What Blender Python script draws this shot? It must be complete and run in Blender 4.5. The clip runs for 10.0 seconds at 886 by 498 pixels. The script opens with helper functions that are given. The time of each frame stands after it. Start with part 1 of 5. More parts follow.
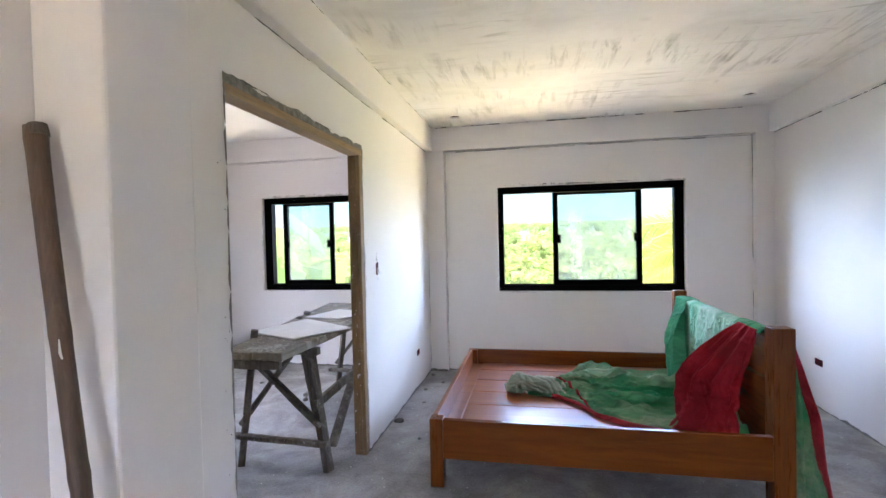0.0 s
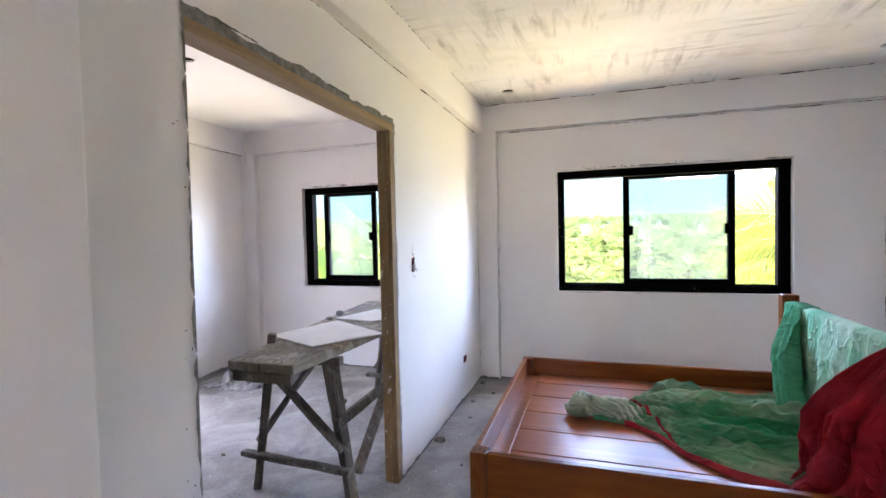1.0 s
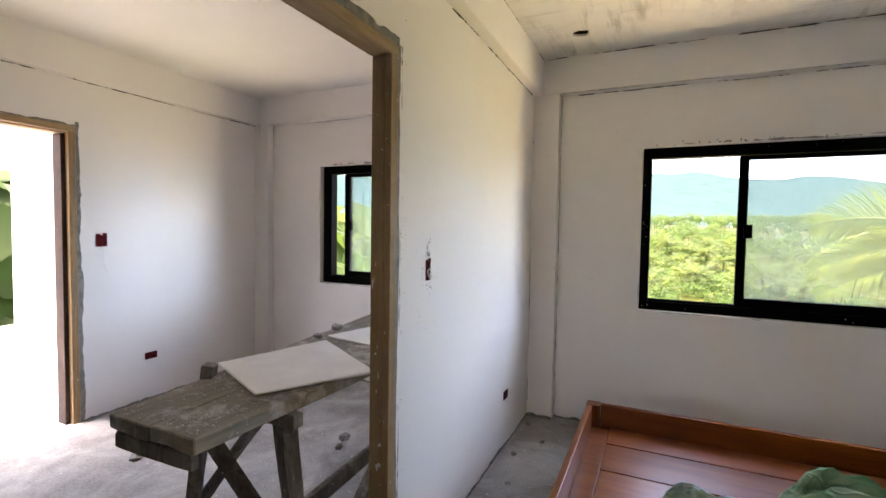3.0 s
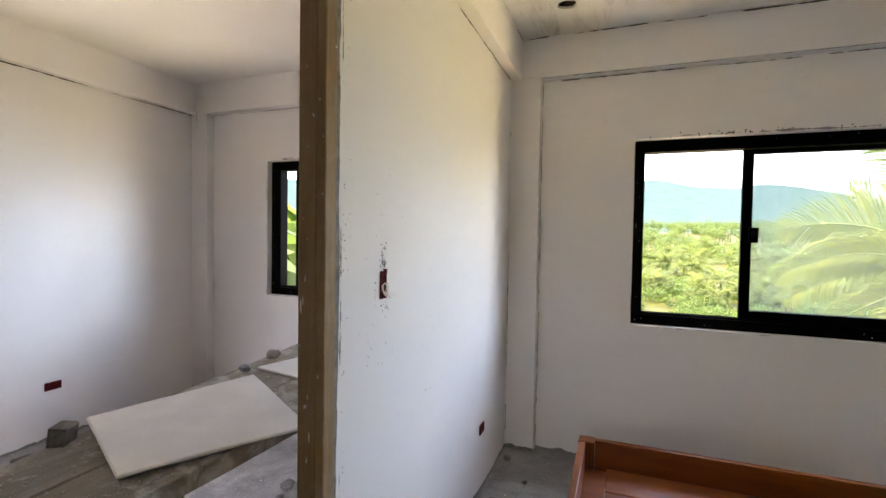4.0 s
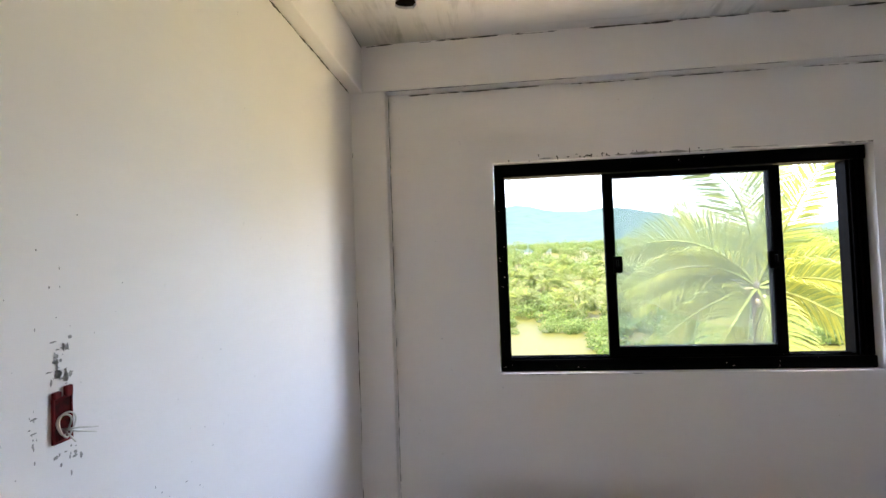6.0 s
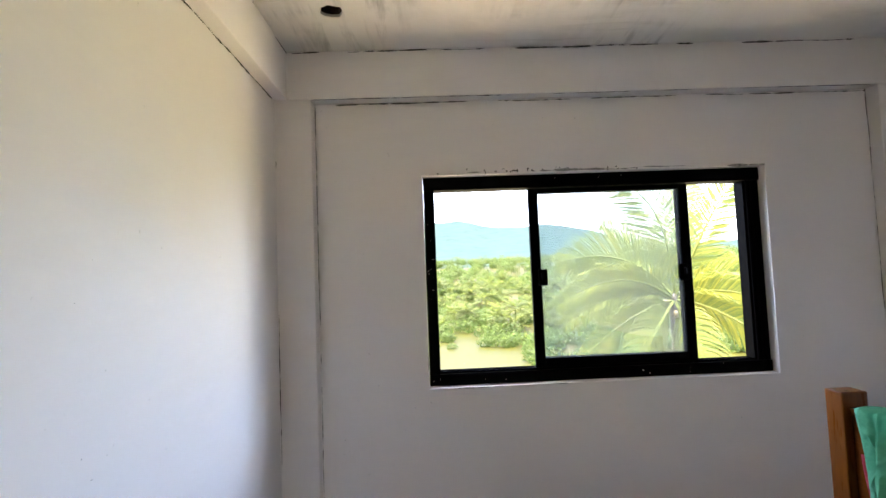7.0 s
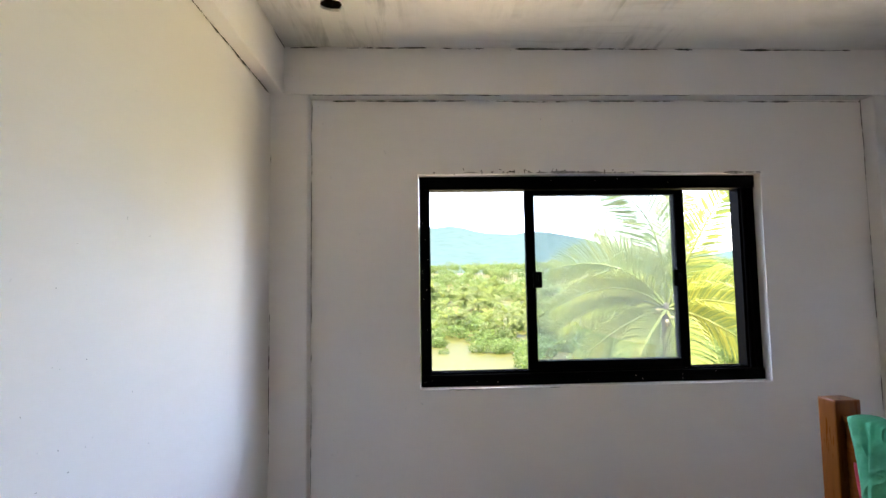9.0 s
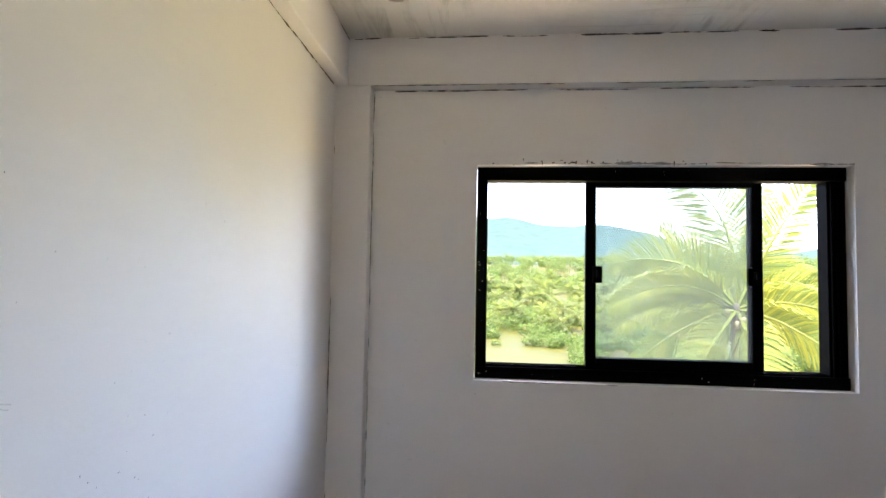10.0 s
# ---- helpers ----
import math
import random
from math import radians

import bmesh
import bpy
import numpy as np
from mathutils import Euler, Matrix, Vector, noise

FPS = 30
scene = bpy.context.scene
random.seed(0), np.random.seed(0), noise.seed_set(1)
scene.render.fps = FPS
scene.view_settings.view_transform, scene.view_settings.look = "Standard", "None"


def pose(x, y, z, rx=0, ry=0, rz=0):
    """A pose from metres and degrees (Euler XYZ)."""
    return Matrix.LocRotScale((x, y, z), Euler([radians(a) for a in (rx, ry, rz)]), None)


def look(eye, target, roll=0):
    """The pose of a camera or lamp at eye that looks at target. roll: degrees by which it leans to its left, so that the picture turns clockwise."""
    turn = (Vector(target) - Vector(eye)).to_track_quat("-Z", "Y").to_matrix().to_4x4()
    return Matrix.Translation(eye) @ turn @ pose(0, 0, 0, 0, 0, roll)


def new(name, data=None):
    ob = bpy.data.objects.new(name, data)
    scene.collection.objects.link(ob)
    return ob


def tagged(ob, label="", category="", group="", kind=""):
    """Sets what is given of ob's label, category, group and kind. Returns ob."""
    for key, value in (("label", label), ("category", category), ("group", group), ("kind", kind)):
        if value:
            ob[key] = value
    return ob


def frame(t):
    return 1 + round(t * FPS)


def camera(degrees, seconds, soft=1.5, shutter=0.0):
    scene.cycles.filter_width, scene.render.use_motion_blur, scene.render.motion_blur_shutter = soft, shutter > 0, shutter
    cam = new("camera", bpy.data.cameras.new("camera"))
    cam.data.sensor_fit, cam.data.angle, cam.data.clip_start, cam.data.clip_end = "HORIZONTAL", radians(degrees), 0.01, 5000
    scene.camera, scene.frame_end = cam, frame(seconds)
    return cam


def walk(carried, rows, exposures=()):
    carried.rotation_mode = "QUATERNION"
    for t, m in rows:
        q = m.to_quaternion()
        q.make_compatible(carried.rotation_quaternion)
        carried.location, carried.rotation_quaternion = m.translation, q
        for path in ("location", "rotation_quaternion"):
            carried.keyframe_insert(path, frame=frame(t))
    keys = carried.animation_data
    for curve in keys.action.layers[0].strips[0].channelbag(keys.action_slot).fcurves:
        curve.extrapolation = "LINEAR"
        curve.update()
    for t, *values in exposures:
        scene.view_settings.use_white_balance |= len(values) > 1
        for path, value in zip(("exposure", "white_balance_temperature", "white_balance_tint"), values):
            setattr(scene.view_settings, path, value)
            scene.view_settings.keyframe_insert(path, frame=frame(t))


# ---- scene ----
cam = camera(87.5, 10.0)
PATH = [
    (0, (1.167, -0.129, 1.493), (0.782, 1.833, 1.449), -1.3),
    (0.5, (1.204, 0.146, 1.488), (0.696, 2.08, 1.444), -1.7),
    (1, (1.123, 0.422, 1.472), (0.498, 2.321, 1.408), -1.3),
    (1.5, (1.021, 0.736, 1.469), (0.327, 2.61, 1.391), -0.7),
    (2, (1.012, 0.996, 1.474), (0.241, 2.84, 1.395), -0.2),
    (3.3, (0.833, 1.548, 1.454), (-0.008, 3.36, 1.365), 1.0),
    (3.5, (0.799, 1.623, 1.457), (-0.018, 3.447, 1.377), 1.1),
    (4, (0.706, 1.892, 1.439), (-0.009, 3.759, 1.378), 0.9),
    (4.5, (0.584, 2.217, 1.471), (-0.043, 4.116, 1.44), -0.1),
    (5, (0.599, 2.367, 1.489), (0.085, 4.3, 1.492), -1.1),
    (5.5, (0.694, 2.444, 1.491), (0.334, 4.411, 1.523), -1.9),
    (6, (0.749, 2.469, 1.519), (0.542, 4.457, 1.573), -2.1),
    (7.5, (0.817, 2.511, 1.496), (0.93, 4.503, 1.625), -2.1),
    (8, (0.814, 2.51, 1.489), (0.933, 4.502, 1.625), -2.0),
    (8.5, (0.808, 2.522, 1.474), (0.919, 4.514, 1.619), -1.7),
    (9, (0.803, 2.528, 1.478), (0.886, 4.522, 1.608), -0.9),
    (9.5, (0.779, 2.532, 1.486), (0.779, 4.529, 1.602), -0.2),
    (10, (0.794, 2.528, 1.479), (0.639, 4.52, 1.567), 1.0),
]
walk(cam, [(t, look(eye, target, roll)) for t, eye, target, roll in PATH],
     exposures=[(0.0, 5.42, 6450, 22), (1.0, 5.40, 6550, 25), (2.0, 5.04, 7000, 25), (3.5, 4.68, 7550, 22), (4.5, 4.77, 7350, 22), (6.0, 4.70, 7000, 23), (10.0, 4.64, 6850, 22)])

# ---- world, sun and exposure ----
SUN_WAY = Vector((-0.16, -0.18, 0.97)).normalized()
world = bpy.data.worlds.new("sky")
scene.world = world
world.use_nodes = True
wn = world.node_tree
sky = wn.nodes.new("ShaderNodeTexSky")
sky.sky_type = "NISHITA"
sky.sun_disc = False
sky.sun_elevation = math.asin(SUN_WAY.z)
sky.sun_rotation = math.atan2(SUN_WAY.x, SUN_WAY.y)
sky.air_density, sky.dust_density, sky.ozone_density = 1.0, 4.0, 1.0
wn.links.new(sky.outputs[0], wn.nodes["Background"].inputs[0])
wn.nodes["Background"].inputs[1].default_value = 0.15
sun = new("sun", bpy.data.lights.new("sun", "SUN"))
sun.data.energy, sun.data.angle, sun.data.color = 1.9, radians(0.53), (1.0, 0.95, 0.86)
sun.matrix_world = look(SUN_WAY * 60, (0, 0, 0))


def window_fill(name, at, aim, size, watts):
    """Added lamp beyond a window, filling one side of the room like sky light."""
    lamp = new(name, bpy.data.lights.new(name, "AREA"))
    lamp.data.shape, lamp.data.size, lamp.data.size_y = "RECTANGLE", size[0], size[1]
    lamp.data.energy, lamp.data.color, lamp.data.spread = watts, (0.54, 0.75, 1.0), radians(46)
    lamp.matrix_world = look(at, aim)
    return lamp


# Extra lamps for the side walls, on top of sky and sun.
window_fill("sky_fill_lamp", (2.95, 5.95, 1.72), (0.0, 3.75, 0.95), (0.9, 1.1), 0.39)
window_fill("sky_fill_lamp", (0.50, 5.95, 1.72), (3.5, 3.60, 1.05), (0.9, 1.1), 0.30)
window_fill("sky_fill_lamp", (-0.55, 5.95, 1.72), (-2.89, 3.70, 1.15), (0.8, 1.1), 0.42)
# Added yellow-green lamps for light thrown up by the field.
field_fill = window_fill("field_fill_lamp", (2.75, 5.95, 0.75), (0.0, 3.3, 1.95), (0.9, 0.6), 0.30)
field_fill.data.color, field_fill.data.spread = (1.0, 0.96, 0.44), radians(60)

field_fill = window_fill("field_fill_lamp", (-0.75, 5.95, 0.75), (-2.89, 3.5, 2.1), (0.8, 0.6), 0.24)
field_fill.data.color, field_fill.data.spread = (1.0, 0.97, 0.55), radians(70)

# ---- materials ----
def material(name):
    m = bpy.data.materials.new(name)
    m.use_nodes = True
    nt = m.node_tree
    return m, nt, nt.nodes["Principled BSDF"]


def node(nt, kind, **inputs):
    n = nt.nodes.new("ShaderNode" + kind)
    for key, value in inputs.items():
        n.inputs[key.replace("_", " ")].default_value = value
    return n


def ramp(nt, source, stops):
    r = nt.nodes.new("ShaderNodeValToRGB")
    e = r.color_ramp.elements
    while len(e) < len(stops):
        e.new(0.5)
    for el, (p, c) in zip(e, stops):
        el.position = p
        el.color = (*c, 1) if len(c) == 3 else c
    nt.links.new(source, r.inputs[0])
    return r.outputs[0]


def grey(v):
    return (v, v, v)


def coords(nt, scale=(1, 1, 1), world_space=False, turn=(0, 0, 0)):
    if world_space:
        src = nt.nodes.new("ShaderNodeNewGeometry").outputs["Position"]
    else:
        src = nt.nodes.new("ShaderNodeTexCoord").outputs["Object"]
    mp = nt.nodes.new("ShaderNodeMapping")
    mp.inputs["Scale"].default_value = scale
    mp.inputs["Rotation"].default_value = turn
    nt.links.new(src, mp.inputs[0])
    return mp.outputs[0]


def noise_tex(nt, vec, scale, detail=5.0, rough=0.6, distort=0.0):
    n = node(nt, "TexNoise", Scale=scale, Detail=detail, Roughness=rough, Distortion=distort)
    nt.links.new(vec, n.inputs["Vector"])
    return n.outputs["Fac"]


def mixed(nt, fac, a, b, mode="MIX"):
    m = nt.nodes.new("ShaderNodeMix")
    m.data_type, m.blend_type = "RGBA", mode
    for sock, v in ((m.inputs[0], fac), (m.inputs[6], a), (m.inputs[7], b)):
        if isinstance(v, (int, float)):
            sock.default_value = v
        elif isinstance(v, tuple):
            sock.default_value = (*v, 1)
        else:
            nt.links.new(v, sock)
    return m.outputs[2]


def bumped(nt, bsdf, height, strength, distance=0.01):
    b = node(nt, "Bump", Strength=strength, Distance=distance)
    nt.links.new(height, b.inputs["Height"])
    nt.links.new(b.outputs[0], bsdf.inputs["Normal"])


def painted_plaster(name, tone, worn=0.5):
    m, nt, b = material(name)
    v = coords(nt, world_space=True)
    big = noise_tex(nt, v, 0.9, 4, 0.55)
    fine = noise_tex(nt, v, 60, 4, 0.65)
    trowel = noise_tex(nt, coords(nt, (1.6, 1.6, 7), True, (0.15, 0.1, 0)), 3.0, 6, 0.6, 0.4)
    col = ramp(nt, big, [(0.32, tuple(c * 0.93 for c in tone)), (0.7, tone)])
    col = mixed(nt, ramp(nt, trowel, [(0.35, grey(0.0)), (0.75, grey(0.5))]), col, tuple(c * 0.94 for c in tone))
    specks = noise_tex(nt, v, 34, 3, 0.7)
    patch = noise_tex(nt, v, 1.7, 3, 0.6)
    mask = node(nt, "Math")
    mask.operation = "MULTIPLY"
    nt.links.new(ramp(nt, specks, [(0.70, grey(0)), (0.735, grey(1))]), mask.inputs[0])
    nt.links.new(ramp(nt, patch, [(0.52, grey(0)), (0.66, grey(worn))]), mask.inputs[1])
    col = mixed(nt, mask.outputs[0], col, (0.30, 0.30, 0.29))
    nt.links.new(col, b.inputs["Base Color"])
    nt.links.new(ramp(nt, fine, [(0.3, grey(0.50)), (0.7, grey(0.72))]), b.inputs["Roughness"])
    h = mixed(nt, 0.35, trowel, fine)
    bumped(nt, b, h, 0.16, 0.008)
    b.inputs["Specular IOR Level"].default_value = 0.35
    return m


def concrete(name):
    m, nt, b = material(name)
    v = coords(nt, world_space=True)
    big = noise_tex(nt, v, 1.9, 7, 0.66, 0.5)
    mid = noise_tex(nt, v, 7.0, 6, 0.68)
    fine = noise_tex(nt, v, 70, 4, 0.7)
    col = ramp(nt, big, [(0.34, (0.095, 0.088, 0.078)), (0.47, (0.180, 0.170, 0.154)), (0.56, (0.310, 0.298, 0.275)), (0.68, (0.45, 0.435, 0.41))])
    col = mixed(nt, ramp(nt, mid, [(0.42, grey(0.0)), (0.72, grey(0.65))]), col, (0.36, 0.35, 0.33))
    col = mixed(nt, ramp(nt, noise_tex(nt, v, 3.1, 5, 0.7, 0.8), [(0.58, grey(0)), (0.70, grey(0.55))]), col, (0.12, 0.112, 0.10))
    col = mixed(nt, 0.22, col, ramp(nt, fine, [(0.3, grey(0.10)), (0.7, grey(0.62))]))
    specks = ramp(nt, noise_tex(nt, v, 26, 2, 0.6), [(0.735, grey(0)), (0.76, grey(0.9))])
    col = mixed(nt, specks, col, (0.72, 0.71, 0.69))
    nt.links.new(col, b.inputs["Base Color"])
    nt.links.new(ramp(nt, mid, [(0.3, grey(0.55)), (0.7, grey(0.86))]), b.inputs["Roughness"])
    bumped(nt, b, mixed(nt, 0.4, mid, fine), 0.5, 0.012)
    return m


def skimmed_board(name):
    """Ceiling board with pale skim coat and grey trowel strokes that run towards the window."""
    m, nt, b = material(name)
    v = coords(nt, world_space=True)
    strokes = noise_tex(nt, coords(nt, (9, 1.0, 1), True, (0, 0, 0.10)), 1.5, 6, 0.66, 0.6)
    band = noise_tex(nt, coords(nt, (0.7, 1.3, 1), True), 1.0, 4, 0.6, 0.4)
    fine = noise_tex(nt, v, 45, 4, 0.6)
    base = ramp(nt, noise_tex(nt, v, 1.1, 4, 0.6), [(0.3, (0.65, 0.645, 0.64)), (0.7, (0.78, 0.77, 0.76))])
    mask = node(nt, "Math")
    mask.operation = "MULTIPLY"
    nt.links.new(ramp(nt, strokes, [(0.50, grey(0)), (0.67, grey(0.85))]), mask.inputs[0])
    nt.links.new(ramp(nt, band, [(0.46, grey(0.0)), (0.60, grey(1))]), mask.inputs[1])
    col = mixed(nt, mask.outputs[0], base, (0.28, 0.285, 0.28))
    cross = noise_tex(nt, coords(nt, (1.6, 13, 1), True), 1.2, 4, 0.6, 0.5)
    mask2 = node(nt, "Math")
    mask2.operation = "MULTIPLY"
    nt.links.new(ramp(nt, cross, [(0.54, grey(0)), (0.68, grey(0.7))]), mask2.inputs[0])
    nt.links.new(ramp(nt, noise_tex(nt, v, 0.75, 3, 0.5), [(0.50, grey(0)), (0.62, grey(1))]), mask2.inputs[1])
    col = mixed(nt, mask2.outputs[0], col, (0.40, 0.39, 0.36))
    blot = noise_tex(nt, coords(nt, (1.2, 2.0, 1), True), 1.1, 5, 0.65, 0.8)
    col = mixed(nt, ramp(nt, blot, [(0.50, grey(0)), (0.64, grey(0.26))]), col, (0.46, 0.455, 0.44))
    cream = ramp(nt, noise_tex(nt, v, 0.62, 3, 0.5, 0.3), [(0.58, grey(0)), (0.70, grey(0.30))])
    col = mixed(nt, cream, col, (0.76, 0.71, 0.52))
    nt.links.new(col, b.inputs["Base Color"])
    b.inputs["Roughness"].default_value = 0.75
    bumped(nt, b, mixed(nt, 0.3, strokes, fine), 0.2, 0.006)
    return m


def timber(name, dark, mid, light, along="x", rough=(0.4, 0.6), coat=0.0, grain=1.0, splash=0.0, splash_colour=(0.5, 0.49, 0.46), bump=0.25, fine=0.25, sheen=0.5):
    m, nt, b = material(name)
    stretch = {"x": (1.2, 14, 14), "y": (14, 1.2, 14), "z": (14, 14, 1.2)}[along]
    v = coords(nt, tuple(s * grain for s in stretch))
    g = noise_tex(nt, v, 1.6, 7, 0.62, 1.2)
    g2 = noise_tex(nt, coords(nt, tuple(s * 4 * grain for s in stretch)), 2.2, 4, 0.6)
    col = ramp(nt, g, [(0.30, dark), (0.50, mid), (0.72, light)])
    col = mixed(nt, fine, col, ramp(nt, g2, [(0.3, tuple(c * 0.6 for c in dark)), (0.7, light)]))
    info = nt.nodes.new("ShaderNodeObjectInfo")
    hsv = node(nt, "HueSaturation", Saturation=1.0)
    nt.links.new(ramp(nt, info.outputs["Random"], [(0, grey(0.82)), (1, grey(1.14))]), hsv.inputs["Value"])
    nt.links.new(col, hsv.inputs["Color"])
    col = hsv.outputs[0]
    if splash:
        s = noise_tex(nt, coords(nt), 9, 5, 0.7, 0.5)
        col = mixed(nt, ramp(nt, s, [(0.50, grey(0)), (0.62, grey(splash))]), col, splash_colour)
        s2 = noise_tex(nt, coords(nt), 48, 2, 0.6)
        col = mixed(nt, ramp(nt, s2, [(0.72, grey(0)), (0.75, grey(0.8))]), col, (0.72, 0.71, 0.68))
    nt.links.new(col, b.inputs["Base Color"])
    nt.links.new(ramp(nt, g2, [(0.3, grey(rough[0])), (0.7, grey(rough[1]))]), b.inputs["Roughness"])
    b.inputs["Coat Weight"].default_value = coat
    b.inputs["Specular IOR Level"].default_value = sheen
    b.inputs["Coat Roughness"].default_value = 0.22
    if bump:
        bumped(nt, b, g2, bump, 0.003)
    return m


def plain(name, c1, c2=None, scale=12.0, rough=0.5, metal=0.0, bump=0.0, spec=0.5):
    m, nt, b = material(name)
    v = coords(nt)
    n = noise_tex(nt, v, scale, 5, 0.62)
    nt.links.new(ramp(nt, n, [(0.35, c1), (0.68, c2 or tuple(c * 1.25 for c in c1))]), b.inputs["Base Color"])
    nt.links.new(ramp(nt, n, [(0.3, grey(max(rough - 0.1, 0.02))), (0.7, grey(min(rough + 0.1, 1)))]), b.inputs["Roughness"])
    b.inputs["Metallic"].default_value = metal
    b.inputs["Specular IOR Level"].default_value = spec
    if bump:
        bumped(nt, b, noise_tex(nt, v, scale * 4, 4, 0.6), bump, 0.006)
    return m


def woven(name, c1, c2, dusty, dust=0.6):
    """Thin printed cloth with dusty patches and a faint woven check."""
    m, nt, b = material(name)
    v = coords(nt)
    big = noise_tex(nt, coords(nt, (1.3, 3.0, 2.2), False, (0, 0, -0.35)), 1.1, 2, 0.5, 0.3)
    col = ramp(nt, noise_tex(nt, coords(nt, (4, 11, 8), False, (0, 0, 0.3)), 1.0, 5, 0.65), [(0.3, c1), (0.7, c2)])
    streak = noise_tex(nt, coords(nt, (7, 24, 24), False, (0, 0, 0.25)), 1.4, 4, 0.6, 0.3)
    f = node(nt, "Math")
    f.operation = "MULTIPLY"
    nt.links.new(ramp(nt, big, [(0.36, grey(0)), (0.66, grey(1))]), f.inputs[0])
    nt.links.new(ramp(nt, streak, [(0.36, grey(dust * 0.55)), (0.64, grey(dust))]), f.inputs[1])
    col = mixed(nt, f.outputs[0], col, dusty)
    nt.links.new(col, b.inputs["Base Color"])
    b.inputs["Roughness"].default_value = 0.8
    b.inputs["Specular IOR Level"].default_value = 0.1
    wv = node(nt, "TexWave", Scale=220.0, Distortion=1.0)
    nt.links.new(v, wv.inputs["Vector"])
    ridge = node(nt, "Math")
    ridge.operation = "SUBTRACT"
    ridge.inputs[1].default_value = 0.5
    nt.links.new(noise_tex(nt, coords(nt, (2.2, 5.5, 3.4), False, (0, 0, 0.2)), 1.7, 2, 0.5, 0.4), ridge.inputs[0])
    crease = node(nt, "Math")
    crease.operation = "ABSOLUTE"
    nt.links.new(ridge.outputs[0], crease.inputs[0])
    sharp = ramp(nt, crease.outputs[0], [(0.0, grey(1)), (0.05, grey(0.45)), (0.20, grey(0))])
    bumped(nt, b, mixed(nt, 0.90, mixed(nt, 0.6, wv.outputs["Fac"], streak), sharp), 0.60, 0.030)
    return m


def leafy(name, stops, scale=0.6, shine=0.35, per_island=True, through_share=0.45, glow=(0.15, 0.17, 0.02)):
    m, nt, b = material(name)
    geo = nt.nodes.new("ShaderNodeNewGeometry")
    src = geo.outputs["Random Per Island"] if per_island else noise_tex(nt, coords(nt, world_space=True), scale, 5, 0.6)
    col = ramp(nt, src, stops)
    blot = noise_tex(nt, coords(nt, world_space=True), scale, 4, 0.6)
    col = mixed(nt, ramp(nt, blot, [(0.35, grey(0.0)), (0.7, grey(0.4))]), col, stops[0][1])
    nt.links.new(col, b.inputs["Base Color"])
    b.inputs["Roughness"].default_value = 0.5
    b.inputs["Specular IOR Level"].default_value = shine
    tr = nt.nodes.new("ShaderNodeBsdfTranslucent")
    nt.links.new(mixed(nt, 0.5, col, glow), tr.inputs[0])
    mx = nt.nodes.new("ShaderNodeMixShader")
    mx.inputs[0].default_value = through_share
    nt.links.new(b.outputs[0], mx.inputs[1])
    nt.links.new(tr.outputs[0], mx.inputs[2])
    nt.links.new(mx.outputs[0], nt.nodes["Material Output"].inputs[0])
    return m


def dusty_glass(name, film):
    """Clear pane with a thin pale film of dust that scatters daylight."""
    m, nt, b = material(name)
    nt.nodes.remove(b)
    v = coords(nt, world_space=True)
    clear = node(nt, "BsdfTransparent", Color=(0.87, 0.90, 0.91, 1))
    gloss = node(nt, "BsdfGlossy", Color=(1, 1, 1, 1), Roughness=0.03)
    dust = node(nt, "BsdfTranslucent", Color=(0.88, 0.92, 0.95, 1))
    dif = node(nt, "BsdfDiffuse", Color=(0.80, 0.82, 0.82, 1))
    fr = node(nt, "Fresnel", IOR=1.45)
    a = nt.nodes.new("ShaderNodeMixShader")
    nt.links.new(fr.outputs[0], a.inputs[0])
    nt.links.new(clear.outputs[0], a.inputs[1])
    nt.links.new(gloss.outputs[0], a.inputs[2])
    d = nt.nodes.new("ShaderNodeMixShader")
    d.inputs[0].default_value = 0.3
    nt.links.new(dust.outputs[0], d.inputs[1])
    nt.links.new(dif.outputs[0], d.inputs[2])
    o = nt.nodes.new("ShaderNodeMixShader")
    nt.links.new(ramp(nt, noise_tex(nt, v, 2.5, 5, 0.6), [(0.3, grey(film * 0.75)), (0.7, grey(film * 1.2))]), o.inputs[0])
    nt.links.new(a.outputs[0], o.inputs[1])
    nt.links.new(d.outputs[0], o.inputs[2])
    nt.links.new(o.outputs[0], nt.nodes["Material Output"].inputs[0])
    return m


WHITE = painted_plaster("white_primer_paint", (0.81, 0.785, 0.775))
FLOOR = concrete("rough_concrete")
CEILING = skimmed_board("skimmed_ceiling_board")
CEILING2 = painted_plaster("smooth_white_ceiling", (0.80, 0.785, 0.755), 0.1)
CEMENT = plain("grey_cement", (0.13, 0.126, 0.115), (0.28, 0.27, 0.245), 30, 0.85, bump=0.6)
MORTAR = plain("dry_mortar", (0.34, 0.325, 0.29), (0.52, 0.50, 0.45), 30, 0.9, bump=0.4)
DARKGAP = plain("dark_crack", (0.035, 0.032, 0.028), (0.10, 0.09, 0.08), 40, 0.9)
CHIP = plain("chipped_paint", (0.16, 0.155, 0.15), (0.42, 0.41, 0.40), 60, 0.9)
JAMB = timber("raw_door_timber", (0.215, 0.128, 0.055), (0.315, 0.195, 0.085), (0.42, 0.270, 0.125), "z", (0.5, 0.7), splash=0.08)
HEADER = timber("raw_header_timber", (0.20, 0.125, 0.06), (0.30, 0.20, 0.105), (0.40, 0.28, 0.16), "y", (0.5, 0.7))
# One varnish in two tones: darker for shaded rails, lighter for lit planks.
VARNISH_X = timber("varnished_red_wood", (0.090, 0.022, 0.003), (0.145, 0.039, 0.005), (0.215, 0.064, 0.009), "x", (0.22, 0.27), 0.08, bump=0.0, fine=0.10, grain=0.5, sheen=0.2)
